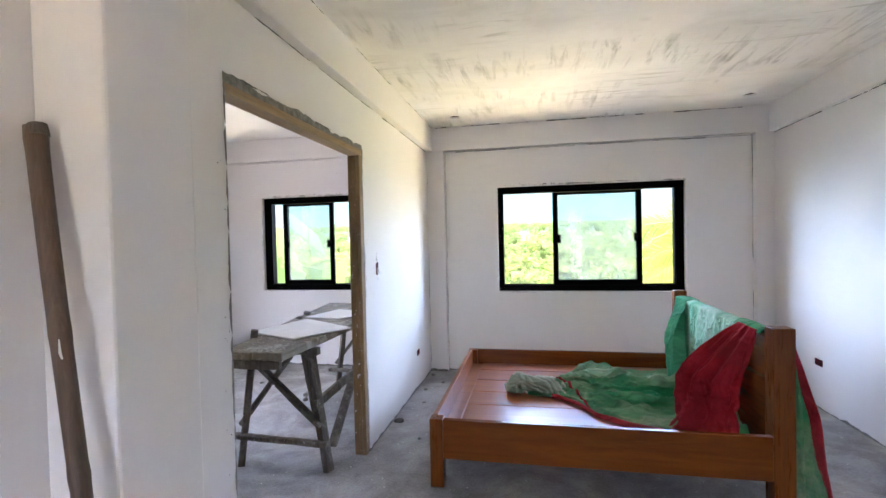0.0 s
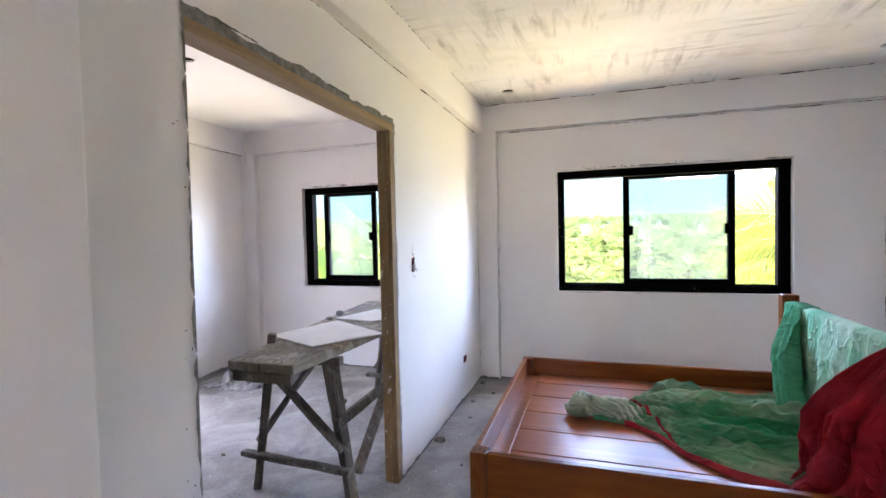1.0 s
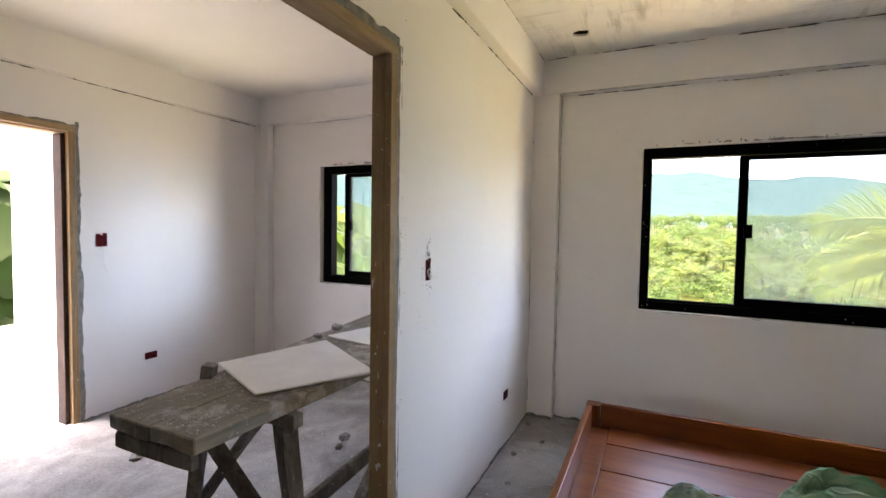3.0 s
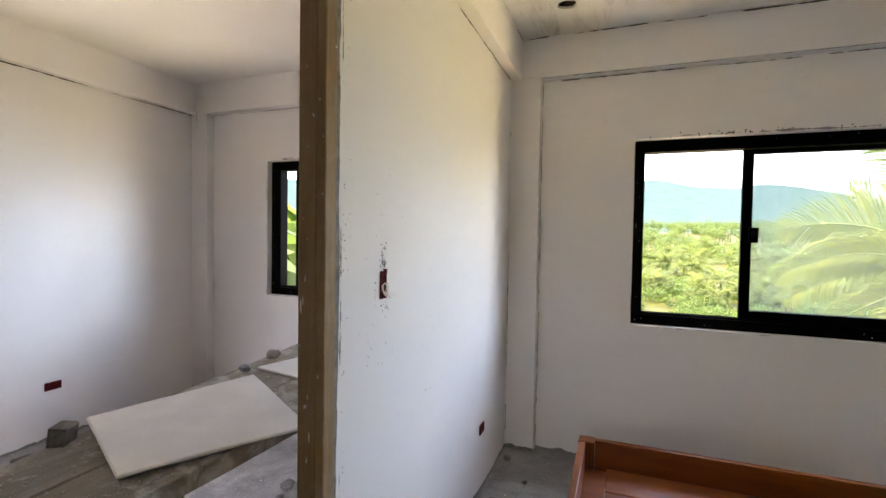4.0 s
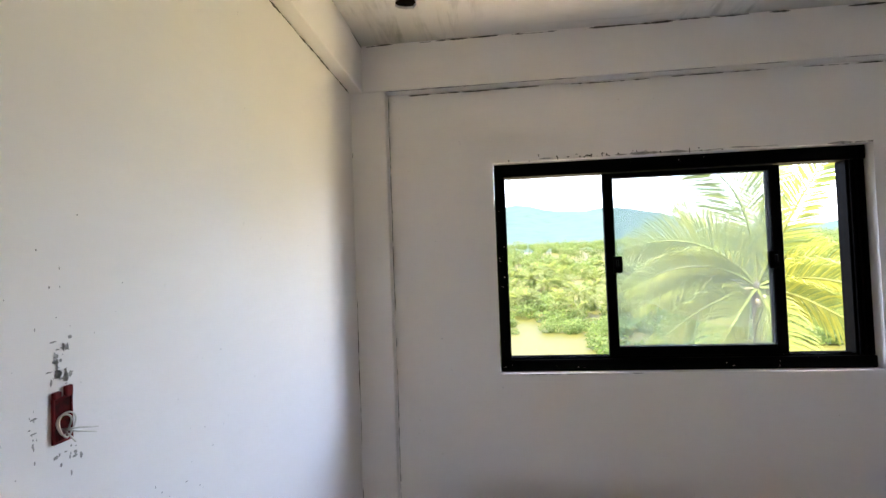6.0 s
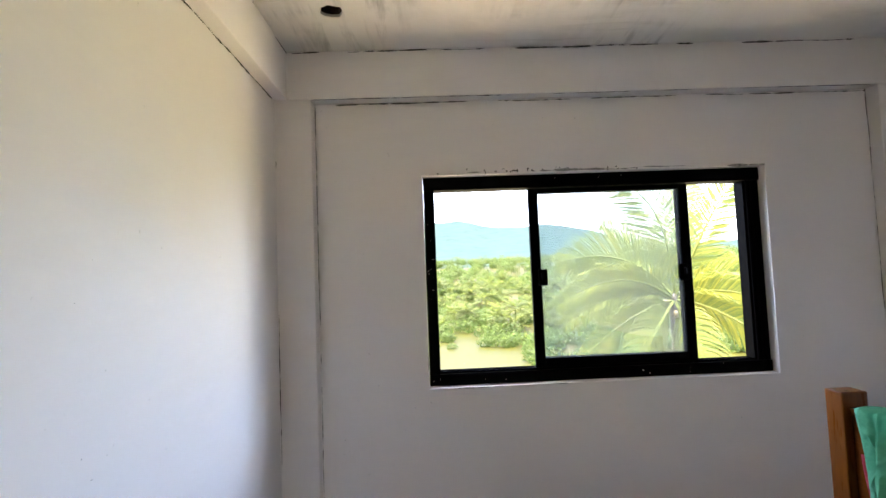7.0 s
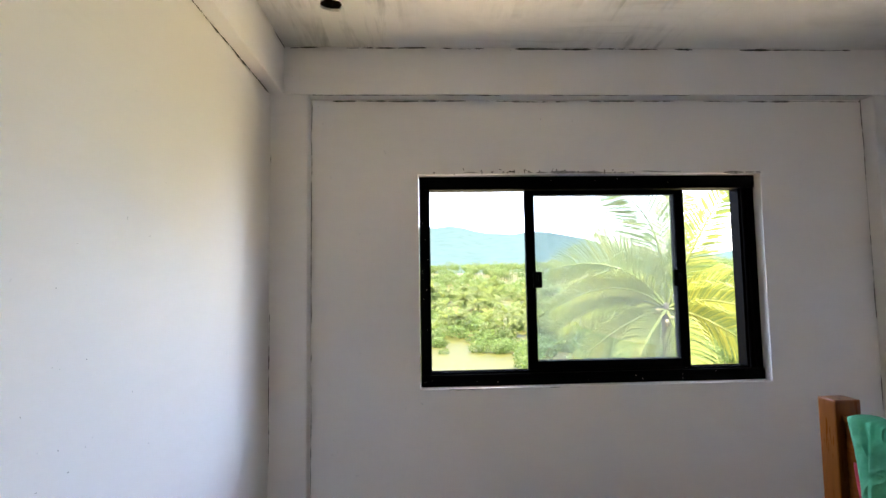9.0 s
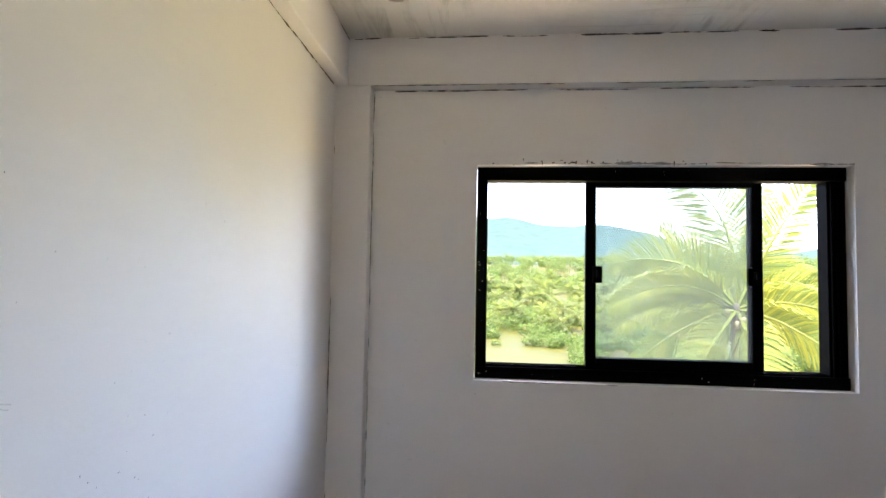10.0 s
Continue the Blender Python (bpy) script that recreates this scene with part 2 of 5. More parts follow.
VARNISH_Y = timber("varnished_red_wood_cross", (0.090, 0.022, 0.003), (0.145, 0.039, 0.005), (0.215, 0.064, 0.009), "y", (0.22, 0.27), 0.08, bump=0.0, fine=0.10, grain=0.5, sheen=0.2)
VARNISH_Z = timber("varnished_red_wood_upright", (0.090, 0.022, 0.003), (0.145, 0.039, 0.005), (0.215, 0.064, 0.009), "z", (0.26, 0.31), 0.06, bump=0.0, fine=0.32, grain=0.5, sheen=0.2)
VARNISH_LIT = timber("lit_red_wood", (0.19, 0.048, 0.010), (0.27, 0.074, 0.016), (0.35, 0.108, 0.026), "x", (0.30, 0.37), 0.10, bump=0.0, fine=0.14, grain=0.5, sheen=0.5)
GREYWOOD = timber("weathered_cement_stained_wood", (0.045, 0.036, 0.028), (0.105, 0.087, 0.068), (0.19, 0.165, 0.135), "z", (0.75, 0.95), grain=1.2, splash=0.35, splash_colour=(0.30, 0.285, 0.26), bump=0.6)
GREYTOP = timber("cement_caked_plank", (0.13, 0.112, 0.085), (0.20, 0.176, 0.135), (0.27, 0.242, 0.19), "y", (0.85, 0.97), grain=0.5, splash=0.95, splash_colour=(0.40, 0.375, 0.32), bump=1.0)
BOARD = plain("white_cement_board", (0.66, 0.645, 0.61), (0.76, 0.745, 0.71), 5, 0.8, bump=0.08)
BLACK = plain("black_aluminium", (0.0006, 0.0006, 0.0007), (0.0012, 0.0012, 0.0014), 25, 0.6, spec=0.02)
GLASS = dusty_glass("dusty_glass", 0.0095)
GREEN = woven("green_cloth", (0.005, 0.105, 0.042), (0.026, 0.270, 0.115), (0.44, 0.46, 0.33), 0.62)
BRIGHTGREEN = woven("bright_green_cloth", (0.005, 0.125, 0.054), (0.024, 0.255, 0.120), (0.15, 0.42, 0.27), 0.5)
GREENPALE = woven("dusty_green_cloth", (0.035, 0.30, 0.16), (0.12, 0.45, 0.28), (0.60, 0.70, 0.60), 0.75)
KNOT = woven("grey_green_cloth", (0.10, 0.19, 0.12), (0.30, 0.35, 0.26), (0.58, 0.57, 0.48), 0.95)
RED = woven("red_cloth", (0.17, 0.005, 0.010), (0.40, 0.022, 0.034), (0.45, 0.10, 0.11), 0.3)
BAMBOO = timber("dry_bamboo", (0.055, 0.030, 0.017), (0.100, 0.058, 0.033), (0.160, 0.098, 0.058), "z", (0.4, 0.6), grain=1.5)
OXIDE = plain("red_oxide_steel", (0.085, 0.005, 0.007), (0.15, 0.011, 0.013), 40, 0.75, spec=0.15)
OXIDE_SHADED = plain("shaded_red_oxide_steel", (0.022, 0.003, 0.003), (0.10, 0.007, 0.009), 55, 0.85, spec=0.1)
WIRE = plain("white_cable", (0.62, 0.60, 0.56), (0.74, 0.72, 0.68), 30, 0.45)
# Dark brown in place of shade: hole cups and the terrace jamb's edge.
SHADE_BROWN = plain("shade_brown", (0.03, 0.018, 0.012), (0.07, 0.04, 0.025), 30, 0.9)
SHEETING = plain("crumpled_sheeting", (0.030, 0.030, 0.032), (0.34, 0.34, 0.34), 14, 0.32, bump=0.3)
PINK = plain("pink_paint", (0.20, 0.012, 0.030), (0.28, 0.02, 0.045), 10, 0.5)
# Unseen pale ground near the house, added to bounce light up into the rooms.
BOUNCE_GROUND = plain("light_bounce_ground", (0.44, 0.380, 0.215), (0.60, 0.515, 0.30), 0.8, 0.95, bump=0.3)
GRASS = leafy("grass", [(0.2, (0.028, 0.037, 0.005)), (0.5, (0.042, 0.044, 0.007)), (0.8, (0.058, 0.048, 0.011))], 0.06, 0.1, False)
# Bluish greens put the distance haze into the hill's colour.
HAZE_HILL = leafy("haze_tinted_hill", [(0.3, (0.020, 0.042, 0.042)), (0.55, (0.036, 0.062, 0.058)), (0.8, (0.054, 0.080, 0.072))], 0.06, 0.0, False)
PALMLEAF = leafy("palm_leaf", [(0.0, (0.040, 0.072, 0.026)), (0.5, (0.090, 0.116, 0.022)), (1.0, (0.170, 0.168, 0.028))], 0.7, 0.12)
# Strong translucency softens the contrast of these leaves, standing in for haze.
FARLEAF = leafy("far_palm_leaf", [(0.0, (0.042, 0.068, 0.020)), (0.5, (0.062, 0.084, 0.026)), (1.0, (0.095, 0.104, 0.040))], 0.08, 0.1, True, 0.6, (0.10, 0.13, 0.02))
BUSH = leafy("bush_leaf", [(0.0, (0.036, 0.064, 0.018)), (0.5, (0.050, 0.080, 0.022)), (1.0, (0.072, 0.096, 0.030))], 0.1, 0.1, True, 0.6, (0.08, 0.13, 0.02))
BARK = plain("palm_bark", (0.016, 0.012, 0.007), (0.036, 0.027, 0.017), 9, 0.9, bump=0.5)
HUSK = plain("green_coconut", (0.024, 0.030, 0.004), (0.060, 0.042, 0.006), 6, 0.5)


# ---- building helpers ----
def link(name, data, mat, parent=None, label=""):
    if isinstance(data, bmesh.types.BMesh):
        me = bpy.data.meshes.new(name)
        data.to_mesh(me)
        data.free()
    else:
        me = data
    if mat is not None and not me.materials:
        me.materials.append(mat)
    ob = new(name, me)
    if parent is not None:
        ob.parent = parent
    if label:
        ob["label"] = label
    return ob


def part(name, bm, mat, parent, label=""):
    return link(name, bm, mat, parent, label)


def base(name, place=(0, 0, 0)):
    e = new(name)
    e.empty_display_size = 0.1
    e.location = place
    return e


def block(bm, x0, x1, y0, y1, z0, z1, bevel=0.0, segments=2):
    made = bmesh.ops.create_cube(bm, size=1.0)["verts"]
    for v in made:
        v.co = Vector((x0 + (v.co.x + 0.5) * (x1 - x0), y0 + (v.co.y + 0.5) * (y1 - y0), z0 + (v.co.z + 0.5) * (z1 - z0)))
    if bevel:
        edges = {e for v in made for e in v.link_edges}
        bmesh.ops.bevel(bm, geom=list(edges), offset=bevel, segments=segments, affect="EDGES", profile=0.5)
    return bm


def boxed(*dims, bevel=0.0, segments=2):
    return block(bmesh.new(), *dims, bevel=bevel, segments=segments)


def smooth(ob):
    for p in ob.data.polygons:
        p.use_smooth = True
    return ob


def structure(name, bm, mat, label, category):
    return tagged(link(name, bm, mat), label, category, kind="structure")


def beam_between(a, b, w, d, bevel=0.004, rough=0.0, seed=0):
    """A sawn timber from a to b, w by d thick."""
    a, b = Vector(a), Vector(b)
    n = (b - a).length
    bm = boxed(-w / 2, w / 2, -d / 2, d / 2, 0, n, bevel=bevel, segments=1)
    if rough:
        bmesh.ops.subdivide_edges(bm, edges=[e for e in bm.edges if e.calc_length() > n * 0.6], cuts=5)
        rnd = random.Random(seed)
        for v in bm.verts:
            v.co += Vector((rnd.uniform(-rough, rough), rnd.uniform(-rough, rough), 0))
    turn = (b - a).to_track_quat("Z", "Y").to_matrix().to_4x4()
    bm.transform(Matrix.Translation(a) @ turn)
    return bm


def from_arrays(name, verts, faces, mat, parent=None, label="", shade=False):
    me = bpy.data.meshes.new(name)
    me.from_pydata([tuple(v) for v in verts], [], [tuple(f) for f in faces])
    me.update()
    ob = link(name, me, mat, parent, label)
    if shade:
        smooth(ob)
    return ob


def ragged(parent, name, a, b, across, out, width, fill, mat, seed, lift=0.002, step=0.006, one_sided=False, rough=1.0):
    """Broken, uneven streak from a to b on a surface: `across` is its width's way, `out` the surface's normal, fill how much of it is there."""
    a, b, across, out = Vector(a), Vector(b), Vector(across), Vector(out)
    rnd = random.Random(seed)
    span = (b - a).length
    n = max(4, int(span / step))
    verts, faces = [], []
    left, run, prev, age = 0, False, None, 0
    fray = min(1.0, 0.010 / width)
    for i in range(n + 1):
        if left <= 0:
            run = rnd.random() < fill
            left = rnd.randint(8, 44)
            if fill < 0.99:
                prev, age = None, 0
        left -= 1
        if not run:
            prev, age = None, 0
            continue
        s = i / n * span
        p = a.lerp(b, i / n) + out * lift
        swell = 0.60 + 0.55 * noise.noise(Vector((s * 3.1, seed * 3.1, 0.5))) + 0.40 * noise.noise(Vector((s * 13.0, seed * 1.7, 4.5))) + fray * (0.50 * noise.noise(Vector((s * 41.0, seed, 8.5))) + 0.40 * noise.noise(Vector((s * 117.0, seed, 2.5))))
        ends = min(1.0, 0.25 + 0.15 * age, 0.25 + 0.15 * left) if fill < 0.99 else 1.0
        swell = max(0.10, 0.6 + rough * (swell - 0.6)) * ends
        drift = 0.0 if one_sided else 0.5 * width * noise.noise(Vector((s * 5.0, seed * 2.3, 1.5)))
        lo = drift - (0.0 if one_sided else 0.5 * width * swell)
        hi = drift + (1.0 if one_sided else 0.5) * width * swell
        k = len(verts)
        verts += [p + across * lo, p + across * hi]
        if prev is not None:
            faces.append((prev, k, k + 1, prev + 1))
        prev = k
        age += 1
    if not faces:
        return None
    return from_arrays(name, verts, faces, mat, parent)


def chips(parent, name, spots, u, w, out, mat, seed):
    """Flecks where the paint has flaked: spots are (centre, spread along u, spread along w, count, size)."""
    rnd = random.Random(seed)
    u, w, out = Vector(u), Vector(w), Vector(out)
    verts, faces = [], []
    for c, su, sw, count, size in spots:
        for _ in range(count):
            p = Vector(c) + u * rnd.gauss(0, su) + w * rnd.gauss(0, sw) + out * 0.0016
            r = size * rnd.uniform(0.25, 1.0)
            st = rnd.uniform(0.4, 1.8)
            k = len(verts)
            m = rnd.randint(5, 7)
            for j in range(m):
                t = 2 * math.pi * j / m
                q = r * rnd.uniform(0.45, 1.1)
                verts.append(p + u * math.cos(t) * q / st + w * math.sin(t) * q * st)
            faces.append(tuple(range(k, k + m)))
    return from_arrays(name, verts, faces, mat, parent)


def tube(bm, points, radius, sides=8, taper=None, cap=True):
    """A round rod along points."""
    pts = [Vector(p) for p in points]
    rings = []
    for i, p in enumerate(pts):
        way = (pts[min(i + 1, len(pts) - 1)] - pts[max(i - 1, 0)]).normalized()
        q = way.to_track_quat("Z", "Y")
        r = radius if taper is None else radius * taper[i]
        rings.append([bm.verts.new(p + q @ Vector((r * math.cos(2 * math.pi * j / sides), r * math.sin(2 * math.pi * j / sides), 0))) for j in range(sides)])
    for a, b in zip(rings, rings[1:]):
        for j in range(sides):
            bm.faces.new((a[j], a[(j + 1) % sides], b[(j + 1) % sides], b[j]))
    if cap:
        bm.faces.new(rings[0][::-1])
        bm.faces.new(rings[-1])
    return bm


# ---- the rooms ----
CEIL, BEAM, FACE, PANEL, OUT = 2.735, 2.472, 4.965, 5.04, 5.19
PART_X = -0.10          # other face of the wall between the rooms
LEFT, RIGHT, BACK = -2.89, 3.50, -2.2
DOOR_NEAR, DOOR_FAR, DOOR_TOP = 1.437, 2.935, 2.13

floor = structure("floor", boxed(-3.05, 3.66, BACK - 0.16, OUT, -0.18, 0.0), FLOOR, "rough dusty grey concrete floor with stains", "floor")

# ceilings, with round holes cut for lamps
def ceiling_board(name, x0, x1, y0, y1, holes, seed, mat, label):
    bm = bmesh.new()
    rnd = random.Random(seed)
    edges = []
    loops = [[(x0, y0), (x1, y0), (x1, y1), (x0, y1)]]
    for hx, hy in holes:
        loops.append([(hx + 0.052 * rnd.uniform(0.86, 1.1) * math.cos(k * math.pi / 9), hy + 0.052 * rnd.uniform(0.86, 1.1) * math.sin(k * math.pi / 9)) for k in range(18)])
    for lp in loops:
        vs = [bm.verts.new((x, y, CEIL)) for x, y in lp]
        edges += [bm.edges.new((vs[i], vs[(i + 1) % len(vs)])) for i in range(len(vs))]
    bmesh.ops.triangle_fill(bm, use_beauty=True, edges=edges)
    top = bmesh.ops.extrude_face_region(bm, geom=bm.faces[:])["geom"]
    bmesh.ops.translate(bm, verts=[g for g in top if isinstance(g, bmesh.types.BMVert)], vec=(0, 0, 0.014))
    bmesh.ops.recalc_face_normals(bm, faces=bm.faces[:])
    return structure(name, bm, mat, label, "ceiling")


ceiling_1 = ceiling_board("ceiling_1", 0.07, 3.45, BACK, FACE, [(0.395, 4.588), (3.11, 4.554)], 4, CEILING, "pale skim-coated ceiling board with grey trowel strokes")
ceiling_2 = ceiling_board("ceiling_2", LEFT + 0.06, -0.17, BACK, FACE, [(-1.587, 2.99)], 5, CEILING2, "smooth white painted ceiling board")
for board, hx, hy in ((ceiling_1, 0.395, 4.588), (ceiling_1, 3.11, 4.554), (ceiling_2, -1.587, 2.99)):
    # Dark cup added over each hole, for the shade of the void above.
    bm = bmesh.new()
    bmesh.ops.create_cone(bm, cap_ends=False, segments=20, radius1=0.064, radius2=0.056, depth=0.11, matrix=Matrix.Translation((hx, hy, CEIL + 0.069)))
    bmesh.ops.create_circle(bm, cap_ends=True, segments=20, radius=0.056, matrix=Matrix.Translation((hx, hy, CEIL + 0.1235)))
    part("lamp_recess", bm, SHADE_BROWN, board, "dark cup added for the shaded hollow above a lamp hole")
roof = structure("roof", boxed(-3.35, 3.95, BACK - 0.5, 5.75, 2.98, 3.14), CEMENT, "grey concrete roof slab above the ceilings", "roof")

# wall between the rooms, with a wide doorway through it
bm = bmesh.new()
block(bm, PART_X, 0.0, BACK, DOOR_NEAR, 0.0, BEAM)
block(bm, -0.014, 0.0, DOOR_NEAR, DOOR_NEAR + 0.042, 0.0, DOOR_TOP)
block(bm, PART_X, 0.0, DOOR_FAR, FACE, 0.0, BEAM)
block(bm, PART_X, 0.0, DOOR_NEAR, DOOR_FAR, DOOR_TOP, BEAM)
wall_west = structure("wall_west", bm, WHITE, "white primed plaster wall with flaked paint round a doorway", "wall")
beam_1 = structure("beam_1", boxed(-0.17, 0.07, BACK, FACE, BEAM, 2.98, bevel=0.006), WHITE, "white painted concrete ceiling beam", "beam")
column_1 = structure("column_1", boxed(0.0, 0.205, 0.775, 1.055, 0.0, BEAM, bevel=0.008), WHITE, "white painted concrete column standing proud of the wall", "column")
column_2 = structure("column_2", boxed(-0.28, 0.195, FACE, OUT, 0.0, BEAM, bevel=0.005), WHITE, "white painted corner column", "column")
column_3 = structure("column_3", boxed(3.335, RIGHT + 0.16, FACE, OUT, 0.0, BEAM, bevel=0.005), WHITE, "white painted corner column", "column")
beam_2 = structure("beam_2", boxed(-0.28, RIGHT + 0.16, FACE, OUT, BEAM, 2.98, bevel=0.006), WHITE, "white painted concrete beam over a window", "beam")
beam_3 = structure("beam_3", boxed(3.45, RIGHT + 0.16, BACK, FACE, BEAM, 2.98, bevel=0.006), WHITE, "white painted concrete ceiling beam", "beam")
wall_east = structure("wall_east", boxed(RIGHT, RIGHT + 0.16, BACK, FACE, 0.0, BEAM), WHITE, "white primed plaster wall", "wall")

# window walls
W1 = (0.778, 2.712, 0.890, 2.052)
W2 = (-2.105, -0.90, 0.905, 2.04)


def window_wall(name, x0, x1, w):
    bm = bmesh.new()
    block(bm, x0, w[0], PANEL, OUT - 0.01, 0.0, BEAM)
    block(bm, w[1], x1, PANEL, OUT - 0.01, 0.0, BEAM)
    block(bm, w[0], w[1], PANEL, OUT - 0.01, 0.0, w[2])
    block(bm, w[0], w[1], PANEL, OUT - 0.01, w[3], BEAM)
    return structure(name, bm, WHITE, "white primed plaster wall round a window opening", "wall")


wall_north_1 = window_wall("wall_north_1", 0.195, 3.335, W1)
wall_north_2 = window_wall("wall_north_2", LEFT + 0.18, -0.28, W2)
column_4 = structure("column_4", boxed(LEFT - 0.15, LEFT + 0.18, FACE, OUT, 0.0, BEAM, bevel=0.005), WHITE, "white painted corner column", "column")
beam_4 = structure("beam_4", boxed(LEFT - 0.15, -0.28, FACE, OUT, BEAM, 2.98, bevel=0.006), WHITE, "white painted concrete beam over a window", "beam")
beam_5 = structure("beam_5", boxed(LEFT - 0.15, LEFT + 0.06, BACK, FACE, BEAM, 2.98, bevel=0.006), WHITE, "white painted concrete ceiling beam", "beam")

# outer wall of the second room, with a doorway to the terrace
D2_NEAR, D2_FAR, D2_TOP = 2.42, 3.345, 2.14
bm = bmesh.new()
block(bm, LEFT - 0.15, LEFT, BACK, D2_NEAR, 0.0, BEAM)
block(bm, LEFT - 0.15, LEFT, D2_FAR, FACE, 0.0, BEAM)
block(bm, LEFT - 0.15, LEFT, D2_NEAR, D2_FAR, D2_TOP, BEAM)
wall_terrace = structure("wall_terrace", bm, WHITE, "white primed plaster wall with a doorway to a terrace", "wall")
# Unseen wall; its two gaps are added to let light in from behind.
bm = bmesh.new()
block(bm, LEFT - 0.15, 0.25, BACK - 0.16, BACK, 0.0, 2.98)
block(bm, 0.68, 2.10, BACK - 0.16, BACK, 0.0, 2.98)
block(bm, 2.38, RIGHT + 0.16, BACK - 0.16, BACK, 0.0, 2.98)
block(bm, 0.25, 0.68, BACK - 0.16, BACK, 2.1, 2.98)
block(bm, 2.10, 2.38, BACK - 0.16, BACK, 2.1, 2.98)
wall_south = structure("wall_south", bm, WHITE, "plain white primed plaster wall, unseen, with two openings added for light", "wall")
foundation = structure("foundation", boxed(-3.04, 3.65, BACK - 0.15, OUT - 0.012, -10.4, -0.18), CEMENT, "grey rendered lower storey of the house", "foundation")


# door linings
def lining(name, x0, x1, y0, y1, top, thick, label, rebate=True):
    lin = tagged(base(name, ((x0 + x1) / 2, y0, 0)), label, "door frame", kind="structure")
    inv = Matrix.Translation((-(x0 + x1) / 2, -y0, 0))
    for ys, side in (((y0, y0 + thick), 1), ((y1 - thick, y1), -1)):
        bm = boxed(x0 - 0.003, x1 - 0.016 if side > 0 else x1 + 0.004, ys[0], ys[1], 0.0, top - thick, bevel=0.003, segments=1)
        if rebate:
            edge = ys[1] if side > 0 else ys[0]
            block(bm, x0 + 0.001, x1 - 0.036, min(edge, edge + side * 0.012), max(edge, edge + side * 0.012), 0.0, top - thick - 0.012, 0.002, 1)
        elif side < 0:
            bm.free()
            bm = boxed(x0 - 0.003, x1 - 0.026, ys[0] + 0.003, ys[1], 0.0, top - thick, bevel=0.003, segments=1)
            block(bm, x1 - 0.0235, x1 + 0.004, ys[0], ys[1], 0.0, top - thick, 0.004, 2)
        bm.transform(inv)
        part("jamb", bm, JAMB, lin)
    bm = boxed(x0 - 0.003, x1 + 0.004, y0 + thick - 0.006, y1, top - thick, top, bevel=0.003, segments=1)
    if rebate:
        block(bm, x0 + 0.001, x1 - 0.036, y0 + thick, y1 - thick, top - thick - 0.012, top - thick, 0.002, 1)
    bm.transform(inv)
    part("head", bm, HEADER, lin)
    return lin


door_1 = lining("door_frame_1", -0.08, 0.0, DOOR_NEAR, DOOR_FAR, DOOR_TOP, 0.05, "raw brown timber door lining with paint smears", rebate=False)
door_2 = lining("door_frame_2", LEFT - 0.13, LEFT, D2_NEAR, D2_FAR, D2_TOP, 0.045, "raw brown timber door lining set in rough cement")

# Added dark strip where the jamb's outer edge is only backlit.
part("backlit_edge", boxed(-0.069, 0.031, D2_FAR - D2_NEAR - 0.074, D2_FAR - D2_NEAR - 0.0455, 0.0, D2_TOP - 0.06, bevel=0.002), SHADE_BROWN, door_2, "dark strip added for the backlit outer edge of the jamb")

# pale paint smears on the timber of the doorway
chips(door_1, "paint_smear", [((-0.02, 1.449, 1.25), 0.010, 0.012, 3, 0.012), ((-0.012, 1.449, 0.59), 0.010, 0.02, 3, 0.012), ((-0.012, 1.449, 0.95), 0.010, 0.03, 3, 0.010), ((-0.02, 1.449, 0.35), 0.012, 0.06, 3, 0.006), ((0.0, 1.449, 0.80), 0.02, 0.12, 3, 0.004)],
      (1, 0, 0), (0, 0, 2.2), (0, -1, 0), WIRE, 8)
chips(door_1, "paint_smear", [((0.0445, 1.475, 0.45), 0.010, 0.10, 3, 0.006), ((0.0445, 1.475, 0.25), 0.010, 0.05, 2, 0.005)], (0, 1, 0), (0, 0, 2.2), (1, 0, 0), WIRE, 9)


